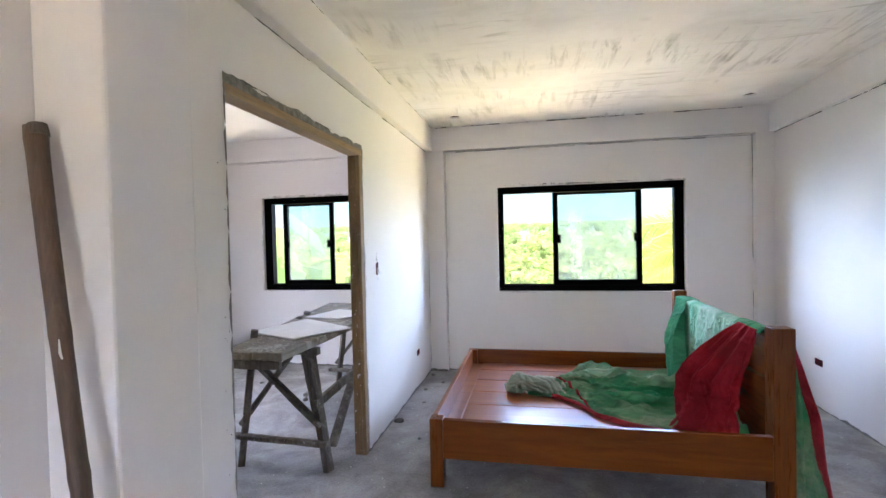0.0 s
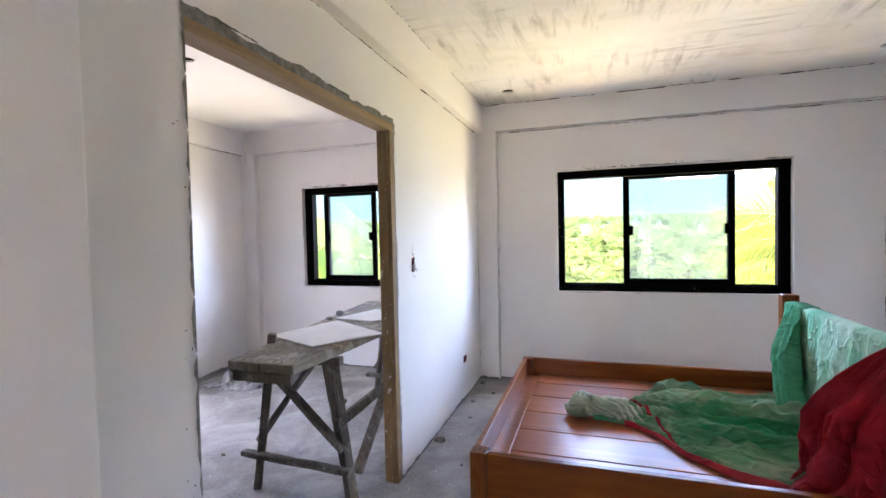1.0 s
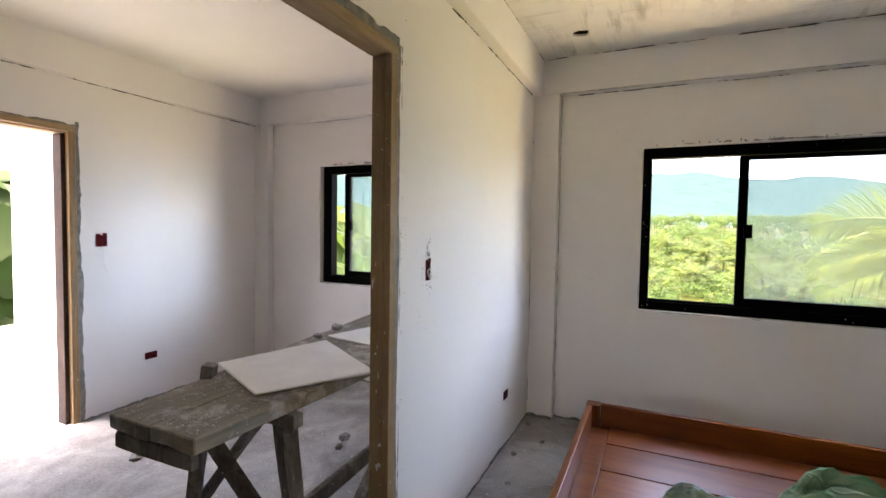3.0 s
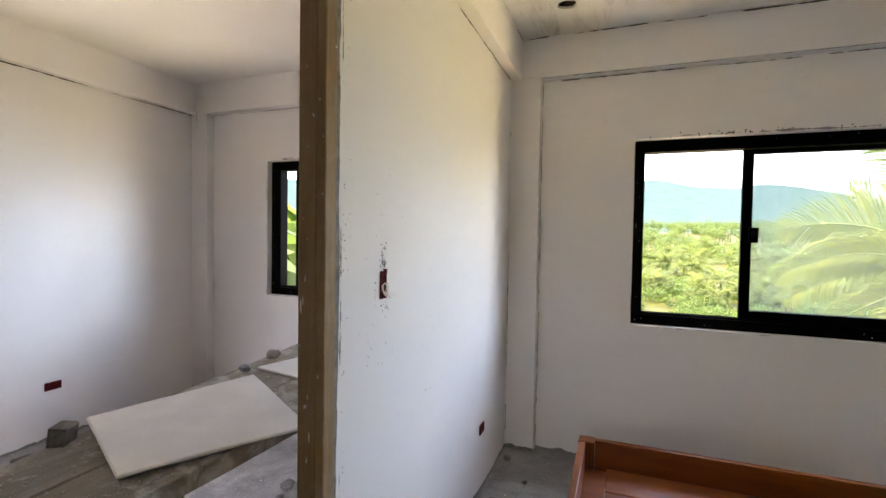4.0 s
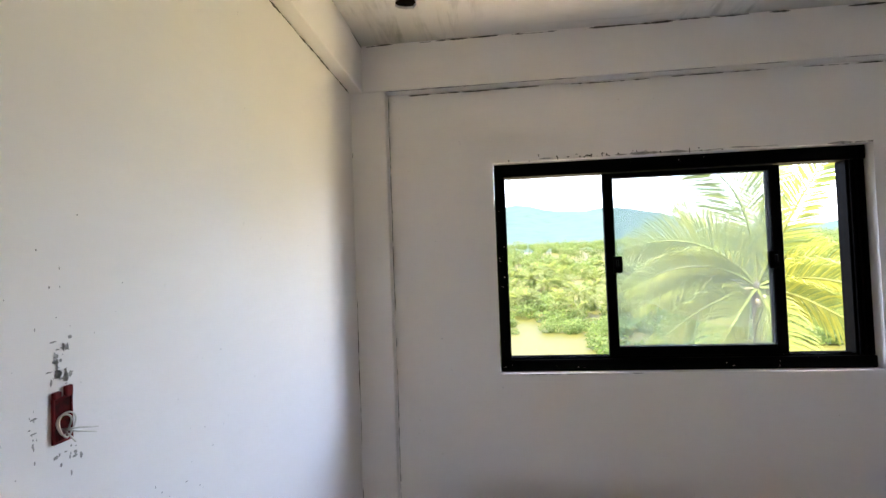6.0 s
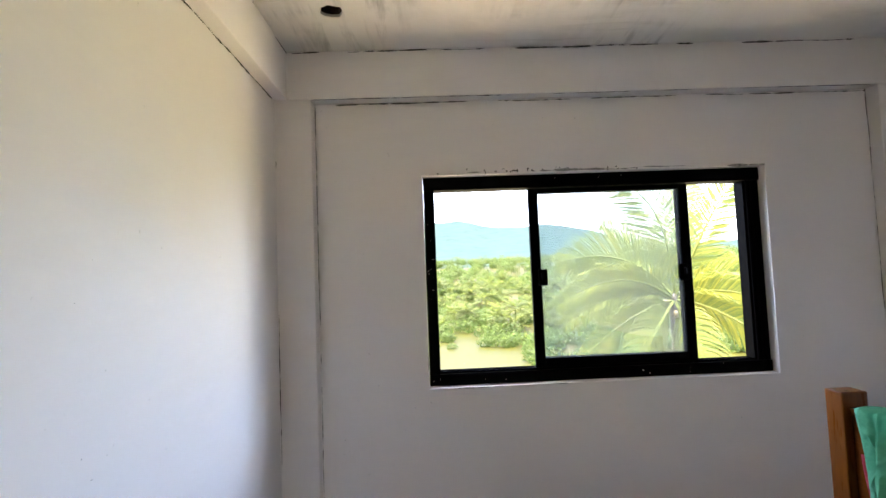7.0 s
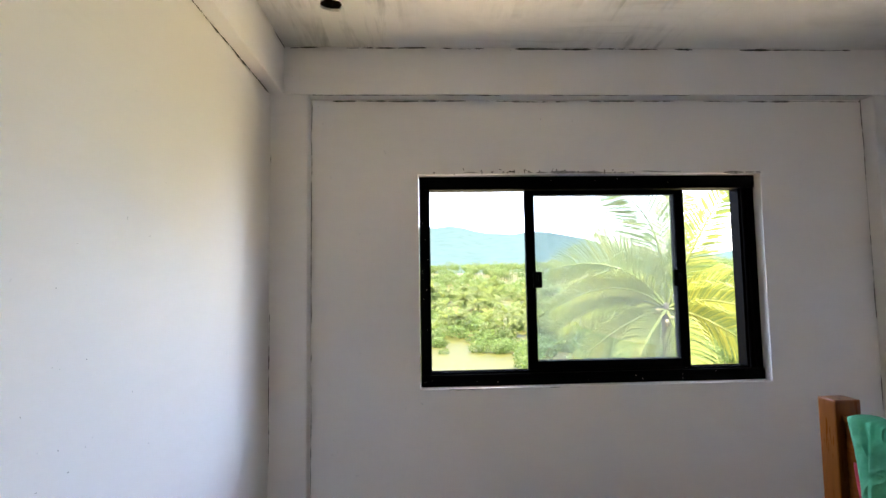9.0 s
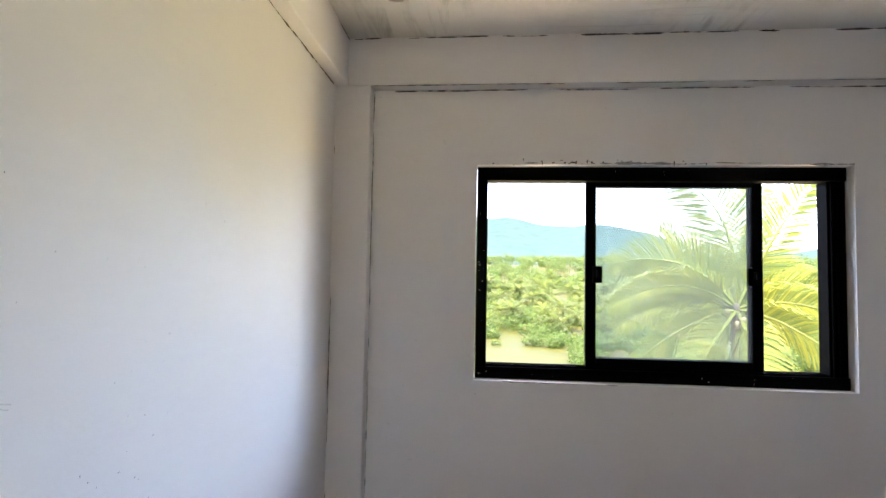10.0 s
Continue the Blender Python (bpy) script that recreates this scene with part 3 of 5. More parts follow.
# ---- windows ----
def window(name, w, sash, frame_w, right_w, label):
    """Black sliding window: outer frame, two sash leaves pushed together over the middle, both ends open."""
    x0, x1, z0, z1 = w
    y0, y1 = PANEL + 0.048, PANEL + 0.138
    win = tagged(base(name, ((x0 + x1) / 2, PANEL + 0.06, z0)), label, "window", kind="structure")
    inv = Matrix.Translation((-(x0 + x1) / 2, -(PANEL + 0.06), -z0))

    def piece(nm, mat, *d, bevel=0.003, parent=win, label=""):
        bm = boxed(*d, bevel=bevel, segments=1)
        bm.transform(inv)
        return part(nm, bm, mat, parent, label)

    g = 0.002
    fr = piece("frame_head", BLACK, x0 + g, x1 - g, y0, y1, z1 - 0.075, z1 - g)
    piece("frame_sill", BLACK, x0 + g, x1 - g, y0, y1, z0 + g, z0 + 0.064)
    for k in range(3):
        yy = y0 + 0.016 + k * 0.028
        piece("track", BLACK, x0 + frame_w, x1 - right_w, yy, yy + 0.004, z0 + 0.064, z0 + 0.076, bevel=0.0008)
    piece("frame_jamb", BLACK, x0 + g, x0 + frame_w, y0, y1, z0 + 0.064, z1 - 0.075)
    piece("frame_jamb", BLACK, x1 - right_w, x1 - g, y0 + 0.012, y1, z0 + 0.064, z1 - 0.075)
    for k in range(3):
        xx = x1 - right_w + 0.012 + k * (right_w - 0.02) / 3
        piece("channel_rib", BLACK, xx, xx + 0.008, y0 - 0.0, y0 + 0.0118, z0 + 0.064, z1 - 0.075, bevel=0.001)
    s0, s1 = sash
    for k, (dy, dx) in enumerate(((0.022, 0.0), (0.052, 0.012))):
        ya, yb = y0 + dy, y0 + dy + 0.024
        sw = 0.056
        a, b = s0, s1
        leaf = piece("sash", BLACK, a + dx, a + sw, ya, yb, z0 + 0.074, z1 - 0.080)
        piece("sash_stile", BLACK, b - sw, b - dx, ya, yb, z0 + 0.074, z1 - 0.080, parent=leaf)
        piece("sash_rail", BLACK, a + sw, b - sw, ya, yb, z0 + 0.074, z0 + 0.124, parent=leaf)
        piece("sash_rail", BLACK, a + sw, b - sw, ya, yb, z1 - 0.105, z1 - 0.080, parent=leaf)
        pane = piece("pane", GLASS, a + sw, b - sw, ya + 0.009, ya + 0.014, z0 + 0.124, z1 - 0.105, bevel=0.0, parent=leaf, label="dusty clear glass pane")
        pane.visible_shadow = False
        if k == 0:
            zc = (z0 + z1) / 2 - 0.005
            for xc, sg in ((a + sw, 1), (b - sw, -1)):
                bm = boxed(min(xc - 0.020 * sg, xc + 0.030 * sg), max(xc - 0.020 * sg, xc + 0.030 * sg), ya - 0.020, ya - 0.0005, zc - 0.046, zc + 0.046, bevel=0.004)
                block(bm, xc - 0.006, xc + 0.006, ya - 0.034, ya - 0.019, zc - 0.012, zc + 0.026, 0.003, 1)
                bm.transform(inv)
                part("latch", bm, BLACK, leaf)
    return win


window_1 = window("window_1", W1, (1.376, 2.300), 0.062, 0.095, "black aluminium sliding window with dusty leaves pushed together")
window_2 = window("window_2", W2, (-1.865, -1.20), 0.10, 0.075, "black aluminium sliding window half open")

# chipped plaster and specks round the windows
for wall, w, sd in ((wall_north_1, W1, 20), (wall_north_2, W2, 30)):
    ragged(wall, "chipped_edge", (w[0] + 0.15, PANEL, w[3] + 0.008), (w[1], PANEL, w[3] + 0.008), (0, 0, 1), (0, -1, 0), 0.016, 0.62, CHIP, sd)
    ragged(wall, "chipped_edge", (w[0], PANEL, w[2]), (w[0], PANEL, w[3]), (-1, 0, 0), (0, -1, 0), 0.006, 0.5, CHIP, sd + 1, one_sided=True)
    ragged(wall, "chipped_edge", (w[0] + 0.03, PANEL, w[2]), (w[1], PANEL, w[2]), (0, 0, -1), (0, -1, 0), 0.007, 0.30, CHIP, sd + 2, one_sided=True)
    chips(wall, "paint_chips", [((w[0] + 0.55, PANEL, w[3] + 0.014), 0.16, 0.006, 34, 0.008), ((w[0] + 1.0, PANEL, w[3] + 0.012), 0.2, 0.005, 14, 0.007)], (1, 0, 0), (0, 0, 1), (0, -1, 0), DARKGAP, sd + 3)
for win, w, sd in ((window_1, W1, 40), (window_2, W2, 50)):
    sp = chips(win, "paint_specks", [((0.0, -0.0135, 0.03), 0.5, 0.012, 12, 0.0045), ((-(w[1] - w[0]) / 2 + 0.03, -0.0135, 0.55), 0.010, 0.3, 14, 0.0035), ((0.1, -0.0135, w[3] - w[2] - 0.03), 0.5, 0.014, 7, 0.003)],
               (1, 0, 0), (0, 0, 1), (0, -1, 0), WIRE, sd)

# open joints where infill walls meet beams and columns
ragged(beam_2, "crack", (0.2, FACE + 0.004, BEAM), (3.33, FACE + 0.004, BEAM), (0, 1, 0), (0, 0, -1), 0.011, 0.55, DARKGAP, 61)
ragged(wall_north_1, "crack", (0.2, PANEL, BEAM - 0.008), (3.33, PANEL, BEAM - 0.008), (0, 0, 1), (0, -1, 0), 0.0085, 0.90, DARKGAP, 62)
ragged(beam_2, "crack", (0.10, FACE, CEIL - 0.006), (3.42, FACE, CEIL - 0.006), (0, 0, 1), (0, -1, 0), 0.011, 0.5, DARKGAP, 63)
ragged(wall_north_1, "crack", (0.199, PANEL, 0.0), (0.199, PANEL, BEAM), (1, 0, 0), (0, -1, 0), 0.0060, 0.92, CHIP, 64)
ragged(wall_north_1, "crack", (3.331, PANEL, 0.0), (3.331, PANEL, BEAM), (1, 0, 0), (0, -1, 0), 0.0060, 0.85, DARKGAP, 65)
ragged(column_2, "crack", (0.004, FACE, 0.1), (0.004, FACE, BEAM), (1, 0, 0), (0, -1, 0), 0.0050, 0.35, DARKGAP, 66)
ragged(wall_west, "crack", (0.0, 3.0, BEAM - 0.005), (0.0, FACE, BEAM - 0.005), (0, 0, 1), (1, 0, 0), 0.012, 0.88, DARKGAP, 67)
ragged(wall_west, "crack", (0.0, 1.0, BEAM - 0.005), (0.0, 3.0, BEAM - 0.005), (0, 0, 1), (1, 0, 0), 0.008, 0.6, DARKGAP, 68)
ragged(beam_1, "crack", (0.07, 0.4, CEIL - 0.006), (0.07, FACE, CEIL - 0.006), (0, 0, 1), (1, 0, 0), 0.009, 0.5, DARKGAP, 69)
ragged(wall_east, "crack", (RIGHT, 1.0, BEAM - 0.005), (RIGHT, FACE, BEAM - 0.005), (0, 0, 1), (-1, 0, 0), 0.010, 0.9, DARKGAP, 70)
ragged(wall_north_2, "crack", (-2.7, PANEL, BEAM - 0.008), (-0.3, PANEL, BEAM - 0.008), (0, 0, 1), (0, -1, 0), 0.0052, 0.7, CHIP, 71)
ragged(wall_terrace, "crack", (LEFT, 2.5, BEAM - 0.005), (LEFT, FACE, BEAM - 0.005), (0, 0, 1), (1, 0, 0), 0.011, 0.85, DARKGAP, 72)
ragged(wall_north_2, "crack", (-2.706, PANEL, 0.0), (-2.706, PANEL, BEAM), (1, 0, 0), (0, -1, 0), 0.0039, 0.35, CHIP, 73)
ragged(column_4, "crack", (LEFT + 0.064, FACE, BEAM - 0.12), (LEFT + 0.064, FACE, BEAM + 0.02), (1, 0, 0), (0, -1, 0), 0.0065, 1.0, DARKGAP, 74)

# bare cement left round the doorways and along the foot of the walls
ragged(wall_west, "bare_cement", (0.0, DOOR_FAR, 0.0), (0.0, DOOR_FAR, DOOR_TOP), (0, 1, 0), (1, 0, 0), 0.026, 1.0, CEMENT, 80, one_sided=True, rough=0.45)
ragged(wall_west, "crack", (0.0, DOOR_FAR + 0.024, 0.0), (0.0, DOOR_FAR + 0.024, DOOR_TOP), (0, 1, 0), (1, 0, 0), 0.0075, 0.7, DARKGAP, 81, lift=0.003)
ragged(wall_west, "bare_cement", (0.0, DOOR_NEAR + 0.042, 0.0), (0.0, DOOR_NEAR + 0.042, DOOR_TOP), (0, -1, 0), (1, 0, 0), 0.020, 0.9, CEMENT, 82, lift=0.006, one_sided=True, rough=0.5)
ragged(wall_west, "bare_cement", (0.0, DOOR_NEAR + 0.03, DOOR_TOP - 0.012), (0.0, DOOR_FAR, DOOR_TOP - 0.012), (0, 0, 1), (1, 0, 0), 0.050, 1.0, CEMENT, 83, lift=0.006, one_sided=True, rough=0.8)
ragged(wall_west, "crack", (0.0, DOOR_NEAR + 0.05, DOOR_TOP + 0.03), (0.0, DOOR_FAR, DOOR_TOP + 0.01), (0, 0, 1), (1, 0, 0), 0.0078, 0.6, DARKGAP, 84, lift=0.009)
ragged(wall_terrace, "bare_cement", (LEFT, D2_FAR, 0.0), (LEFT, D2_FAR, D2_TOP + 0.03), (0, 1, 0), (1, 0, 0), 0.045, 1.0, CEMENT, 85, one_sided=True, rough=0.6)
ragged(wall_terrace, "bare_cement", (LEFT, D2_NEAR, D2_TOP), (LEFT, D2_FAR, D2_TOP), (0, 0, 1), (1, 0, 0), 0.020, 0.9, CEMENT, 86, one_sided=True)
for k, (wall, a, b, out) in enumerate((
        (wall_west, (0.0, DOOR_FAR, 0.0), (0.0, FACE, 0.0), (1, 0, 0)), (wall_west, (0.0, BACK, 0.0), (0.0, DOOR_NEAR, 0.0), (1, 0, 0)),
        (wall_east, (RIGHT, BACK, 0.0), (RIGHT, FACE, 0.0), (-1, 0, 0)), (wall_north_1, (0.2, PANEL, 0.0), (3.33, PANEL, 0.0), (0, -1, 0)),
        (column_2, (0.0, FACE, 0.0), (0.195, FACE, 0.0), (0, -1, 0)),
        (wall_north_2, (-2.7, PANEL, 0.0), (-0.3, PANEL, 0.0), (0, -1, 0)), (wall_terrace, (LEFT, D2_FAR, 0.0), (LEFT, FACE, 0.0), (1, 0, 0)))):
    ragged(wall, "bare_foot", a, b, (0, 0, 1), out, 0.028, 1.0, CEMENT, 90 + k, one_sided=True)

# flaked paint by the switch and the doorway
chips(wall_west, "paint_chips", [
    ((0, 3.20, 1.375), 0.012, 0.018, 16, 0.006), ((0, 3.15, 1.27), 0.006, 0.025, 12, 0.005), ((0, 3.215, 1.205), 0.014, 0.007, 12, 0.006),
    ((0, 3.06, 1.36), 0.05, 0.07, 9, 0.003), ((0, 3.07, 1.20), 0.06, 0.09, 8, 0.003), ((0, 3.20, 1.345), 0.010, 0.014, 16, 0.008), ((0, 3.13, 1.08), 0.06, 0.04, 16, 0.004), ((0, 3.2, 1.45), 0.04, 0.08, 12, 0.003),
    ((0, 3.9, 1.2), 0.5, 0.45, 40, 0.003), ((0, 3.55, 1.0), 0.06, 0.08, 16, 0.004), ((0, 2.99, 1.6), 0.010, 0.4, 26, 0.004)], (0, 1, 0), (0, 0, 1), (1, 0, 0), CHIP, 101)
chips(wall_west, "paint_chips", [((0, 2.975, 1.0), 0.008, 0.5, 40, 0.0035), ((0, 1.45, 1.2), 0.01, 0.6, 20, 0.005)], (0, 1, 0), (0, 0, 1), (1, 0, 0), DARKGAP, 102)
chips(wall_north_1, "paint_chips", [((1.6, PANEL, 0.7), 0.8, 0.25, 16, 0.0025), ((0.4, PANEL, 1.4), 0.1, 0.5, 8, 0.003), ((1.8, PANEL, 2.3), 0.7, 0.08, 8, 0.003)], (1, 0, 0), (0, 0, 1), (0, -1, 0), CHIP, 103)


# ---- electrical boxes ----
def wall_box(name, at, out, w, h, label, loops=0, tail=0.0, seed=1):
    """Steel box let into a wall, its open front ragged, with cable ends hanging out. out: +1 or -1 along x."""
    rnd = random.Random(seed)
    bx = tagged(base(name, at), label, "electrical box", "open wiring boxes")
    o = out
    bm = bmesh.new()
    t = 0.0035
    for d in ((-w / 2, w / 2, h / 2 - t, h / 2), (-w / 2, w / 2, -h / 2, -h / 2 + t), (-w / 2, -w / 2 + t, -h / 2, h / 2), (w / 2 - t, w / 2, -h / 2, h / 2)):
        block(bm, min(0, o * 0.006), max(0, o * 0.006), d[0], d[1], d[2], d[3], 0.0008, 1)
    part("rim", bm, OXIDE, bx)
    # Plate lies near the wall face; its darker red paints the box's inner shade.
    bm = boxed(min(0.0015 * o, 0.0030 * o), max(0.0015 * o, 0.0030 * o), -w / 2 + t, w / 2 - t, -h / 2 + t, h / 2 - t)
    part("back_plate", bm, OXIDE_SHADED, bx, "red oxide steel back plate, coloured dark as in shade")
    if h > w:
        bm = bmesh.new()
        for sy, hh in ((-1, 0.010), (1, 0.016)):
            block(bm, min(0, o * 0.008), max(0, o * 0.008), sy * w * 0.30 - w * 0.19, sy * w * 0.30 + w * 0.19, h / 2 - 0.002, h / 2 + hh, 0.0015, 1)
        part("lug", bm, OXIDE, bx)
    for k in range(loops):
        bm = bmesh.new()
        r = 0.014 + 0.003 * k
        pts = []
        for i in range(22):
            a = i / 21 * 2 * math.pi * 1.05 + k
            pts.append((o * (0.007 + 0.004 * k + 0.003 * math.sin(a * 2)), r * math.cos(a) * 0.9 + 0.002 * k, -0.010 + r * math.sin(a) * 1.25))
        tube(bm, pts, 0.0016, 6)
        smooth(part("cable", bm, WIRE, bx))
    ends = ((0.040, -0.026), (0.036, -0.034), (-0.006, -0.036)) if loops else ()
    for k, (dy, dz) in enumerate(ends):
        bm = bmesh.new()
        tube(bm, [(o * 0.004, 0.0, -0.018), (o * 0.02, dy * 0.4, dz * 0.75), (o * 0.034, dy, dz)], 0.0015, 6)
        smooth(part("cable", bm, WIRE, bx))
    if tail:
        bm = bmesh.new()
        pts = [(o * 0.004, 0.0, -h / 2 + 0.008)]
        for i in range(1, 9):
            pts.append((o * (0.012 + 0.004 * math.sin(i)), 0.004 * math.sin(i * 1.3) + 0.012 * i / 8 * i / 3, -h / 2 - tail * i / 8))
        tube(bm, pts, 0.0012, 5)
        smooth(part("cable", bm, WIRE, bx, "thin loose wire"))
    return bx


wall_box("switch_box", (0.0, 3.200, 1.272), 1, 0.037, 0.078, "dark red steel switch box with looped white cable", 2)
wall_box("socket_box", (0.0, 4.385, 0.352), 1, 0.085, 0.055, "dark red steel socket box let into the wall", 0, 0.05)
wall_box("socket_box", (LEFT, 3.868, 0.368), 1, 0.10, 0.055, "dark red steel socket box let into the wall", 0)
wall_box("switch_box", (LEFT, 3.506, 1.322), 1, 0.075, 0.085, "dark red steel switch box with a hanging wire", 0, 0.20)
wall_box("socket_box", (RIGHT, 4.263, 0.384), -1, 0.10, 0.055, "dark red steel socket box let into the wall", 0)


# ---- bed ----
BX0, BX1, BY0, BY1, BTOP = 0.532, 2.49, 2.557, 4.372, 0.413
bed = tagged(base("bed", (BX0, BY0, 0)), "reddish varnished wooden bed frame with bare plank base and headboard", "bed")
inv = Matrix.Translation((-BX0, -BY0, 0))


def bed_part(name, mat, *d, bevel=0.004, label=""):
    bm = boxed(*d, bevel=bevel)
    bm.transform(inv)
    return part(name, bm, mat, bed, label)


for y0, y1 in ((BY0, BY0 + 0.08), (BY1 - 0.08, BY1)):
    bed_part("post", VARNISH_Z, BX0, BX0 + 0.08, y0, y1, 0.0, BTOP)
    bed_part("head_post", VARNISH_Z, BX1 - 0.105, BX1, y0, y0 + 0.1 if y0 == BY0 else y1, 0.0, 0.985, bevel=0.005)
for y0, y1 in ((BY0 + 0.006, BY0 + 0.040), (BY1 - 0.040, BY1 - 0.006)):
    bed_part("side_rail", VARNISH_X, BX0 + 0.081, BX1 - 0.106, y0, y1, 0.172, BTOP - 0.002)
# Foot rail and planks take the lighter tone, as if lit by the window.
bed_part("foot_rail", VARNISH_LIT, BX0 + 0.004, BX0 + 0.036, BY0 + 0.081, BY1 - 0.081, 0.172, BTOP)
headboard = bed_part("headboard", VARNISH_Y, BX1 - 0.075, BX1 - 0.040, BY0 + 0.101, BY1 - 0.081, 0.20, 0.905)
cap = bed_part("top_rail", VARNISH_Y, BX1 - 0.082, BX1 - 0.030, BY0 + 0.101, BY1 - 0.081, 0.906, 0.928, label="rounded top rail of the headboard")
cap.parent = headboard
bed_part("border_plank", VARNISH_LIT, BX0 + 0.037, BX0 + 0.135, BY0 + 0.082, BY1 - 0.082, 0.262, 0.282, bevel=0.003)
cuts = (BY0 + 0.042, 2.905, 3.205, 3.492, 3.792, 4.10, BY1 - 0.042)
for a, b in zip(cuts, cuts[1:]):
    bed_part("plank", VARNISH_LIT, BX0 + 0.137, BX1 - 0.108, a + 0.005, b - 0.005, 0.260, 0.281, bevel=0.003)
for x in (0.9, 1.5, 2.1):
    bed_part("cross_bearer", VARNISH_Y, x, x + 0.05, BY0 + 0.042, BY1 - 0.042, 0.205, 0.259)


# ---- cloth thrown over the bed ----
def lerp_table(table, x):
    for (xa, ya), (xb, yb) in zip(table, table[1:]):
        if x <= xb:
            t = min(max((x - xa) / (xb - xa), 0), 1)
            return ya + (yb - ya) * t
    return table[-1][1]


def cloth(name, fn, nu, nv, mat, parent, label="", thick=0.004):
    verts = [fn(i / nu, j / nv) for i in range(nu + 1) for j in range(nv + 1)]
    faces = [(i * (nv + 1) + j, (i + 1) * (nv + 1) + j, (i + 1) * (nv + 1) + j + 1, i * (nv + 1) + j + 1) for i in range(nu) for j in range(nv)]
    ob = from_arrays(name, verts, faces, mat, parent, label, shade=True)
    sol = ob.modifiers.new("thickness", "SOLIDIFY")
    sol.thickness, sol.offset = thick, 1.0
    return ob


def wrinkle(x, y, z, k=1.0):
    return noise.noise(Vector((x * k, y * k, z * k)))


NEAR = ((1.10, 3.45), (1.22, 3.43), (1.32, 3.41), (1.46, 3.28), (1.56, 3.08), (1.75, 2.93), (1.96, 2.85), (2.36, 2.72))
FAR = ((1.10, 3.56), (1.20, 3.60), (1.32, 3.66), (1.46, 3.90), (1.60, 4.09), (1.86, 4.04), (2.02, 4.02), (2.26, 4.06), (2.36, 4.14))
HUMP = ((1.10, 0.03), (1.22, 0.07), (1.32, 0.10), (1.45, 0.090), (1.7, 0.115), (2.0, 0.13), (2.25, 0.14), (2.36, 0.20))


def creased(x, y, z):
    """Sharp folds: 1 on a crease, falling away on both sides."""
    return max(0.0, 1 - 2.7 * abs(noise.noise(Vector((x, y, z)))))


def sprawl(u, v):
    x = 1.10 + 1.26 * u
    n, f = lerp_table(NEAR, x), lerp_table(FAR, x)
    y = n + (f - n) * v + 0.022 * wrinkle(x, v, 3.0, 9) * min(u * 6, 1)
    dome = max(0.0, math.sin(math.pi * min(max(v, 0), 1))) ** 0.5
    fan = v + 0.10 * wrinkle(x * 1.1, v * 1.5, 5, 1.6)
    s = 5.2 * fan - 0.9 * x + 0.35 * wrinkle(x * 2.2, v * 3.0, 8, 1)
    ridge = 1 - abs(2 * (s - math.floor(s)) - 1) ** 0.8
    long_fold = creased(x * 1.6 + v * 1.2, fan * 8.5 - x * 1.0, 2.0) ** 1.6
    cross = creased(x * 3.0 + v * 2.5, v * 10.0 - x * 2.6, 7.0) ** 1.6
    small = creased(x * 9.0 - v * 9.0, v * 17.0, 11.0) ** 1.4
    h = lerp_table(HUMP, x)
    z = 0.285 + dome * (h * (0.06 + 0.34 * ridge + 0.62 * long_fold) + min(u * 5, 1) * (0.046 * cross + 0.009 * small))
    edge = max(0.0, 1 - abs(v - 0.955 + 0.03 * wrinkle(x, 0, 6, 8)) / 0.055) ** 0.7
    if x > 1.35:
        z += 0.085 * edge * max(0.0, 0.5 * math.sin((x - 1.38) * 7.0) + 0.45 + 0.5 * wrinkle(x, 2, 6, 9))
    return (x - BX0, y - BY0, z)


blanket = tagged(base("blanket", (BX0, BY0, 0)), "crumpled dusty green and red cloth thrown over bed and headboard", "blanket")
green_part = cloth("green_cloth", sprawl, 190, 180, GREEN, blanket, "crumpled green cloth with dusty grey patches")


def knot(u, v):
    """Balled end and the twisted neck that opens into the cloth."""
    a = 2 * math.pi * v
    x = 0.935 + 0.45 * u
    body = lerp_table(((0, 0.004), (0.04, 0.052), (0.14, 0.084), (0.24, 0.082), (0.34, 0.060), (0.46, 0.056), (0.75, 0.072), (1.0, 0.075)), u)
    turn = a - 5.5 * max(0.0, u - 0.25) + 0.9 * wrinkle(u * 3, math.cos(a), math.sin(a), 1.2)
    pleat = abs(math.sin(3.5 * turn)) * (0.10 + 0.14 * min(max(u - 0.2, 0) * 4, 1))
    ball = 0.30 * creased(math.cos(a) * 1.7, math.sin(a) * 1.7, u * 11) * max(0.0, 1 - u * 2.4)
    r = body * (0.80 + pleat + ball + 0.10 * wrinkle(math.cos(a) * 3, math.sin(a) * 3, u * 9, 1.0))
    c = 3.50 + 0.03 * u
    sink = 0.052 * min(max((u - 0.55) / 0.45, 0), 1)
    return (x - BX0 + 0.02 * math.sin(a) * (1 - u), c + r * (1.15 + 0.5 * u) * math.cos(a) - BY0, max(0.285, 0.285 + 0.066 - sink + r * math.sin(a)))


cloth("bunched_end", knot, 70, 96, KNOT, blanket, "bunched grey-green end of the cloth")


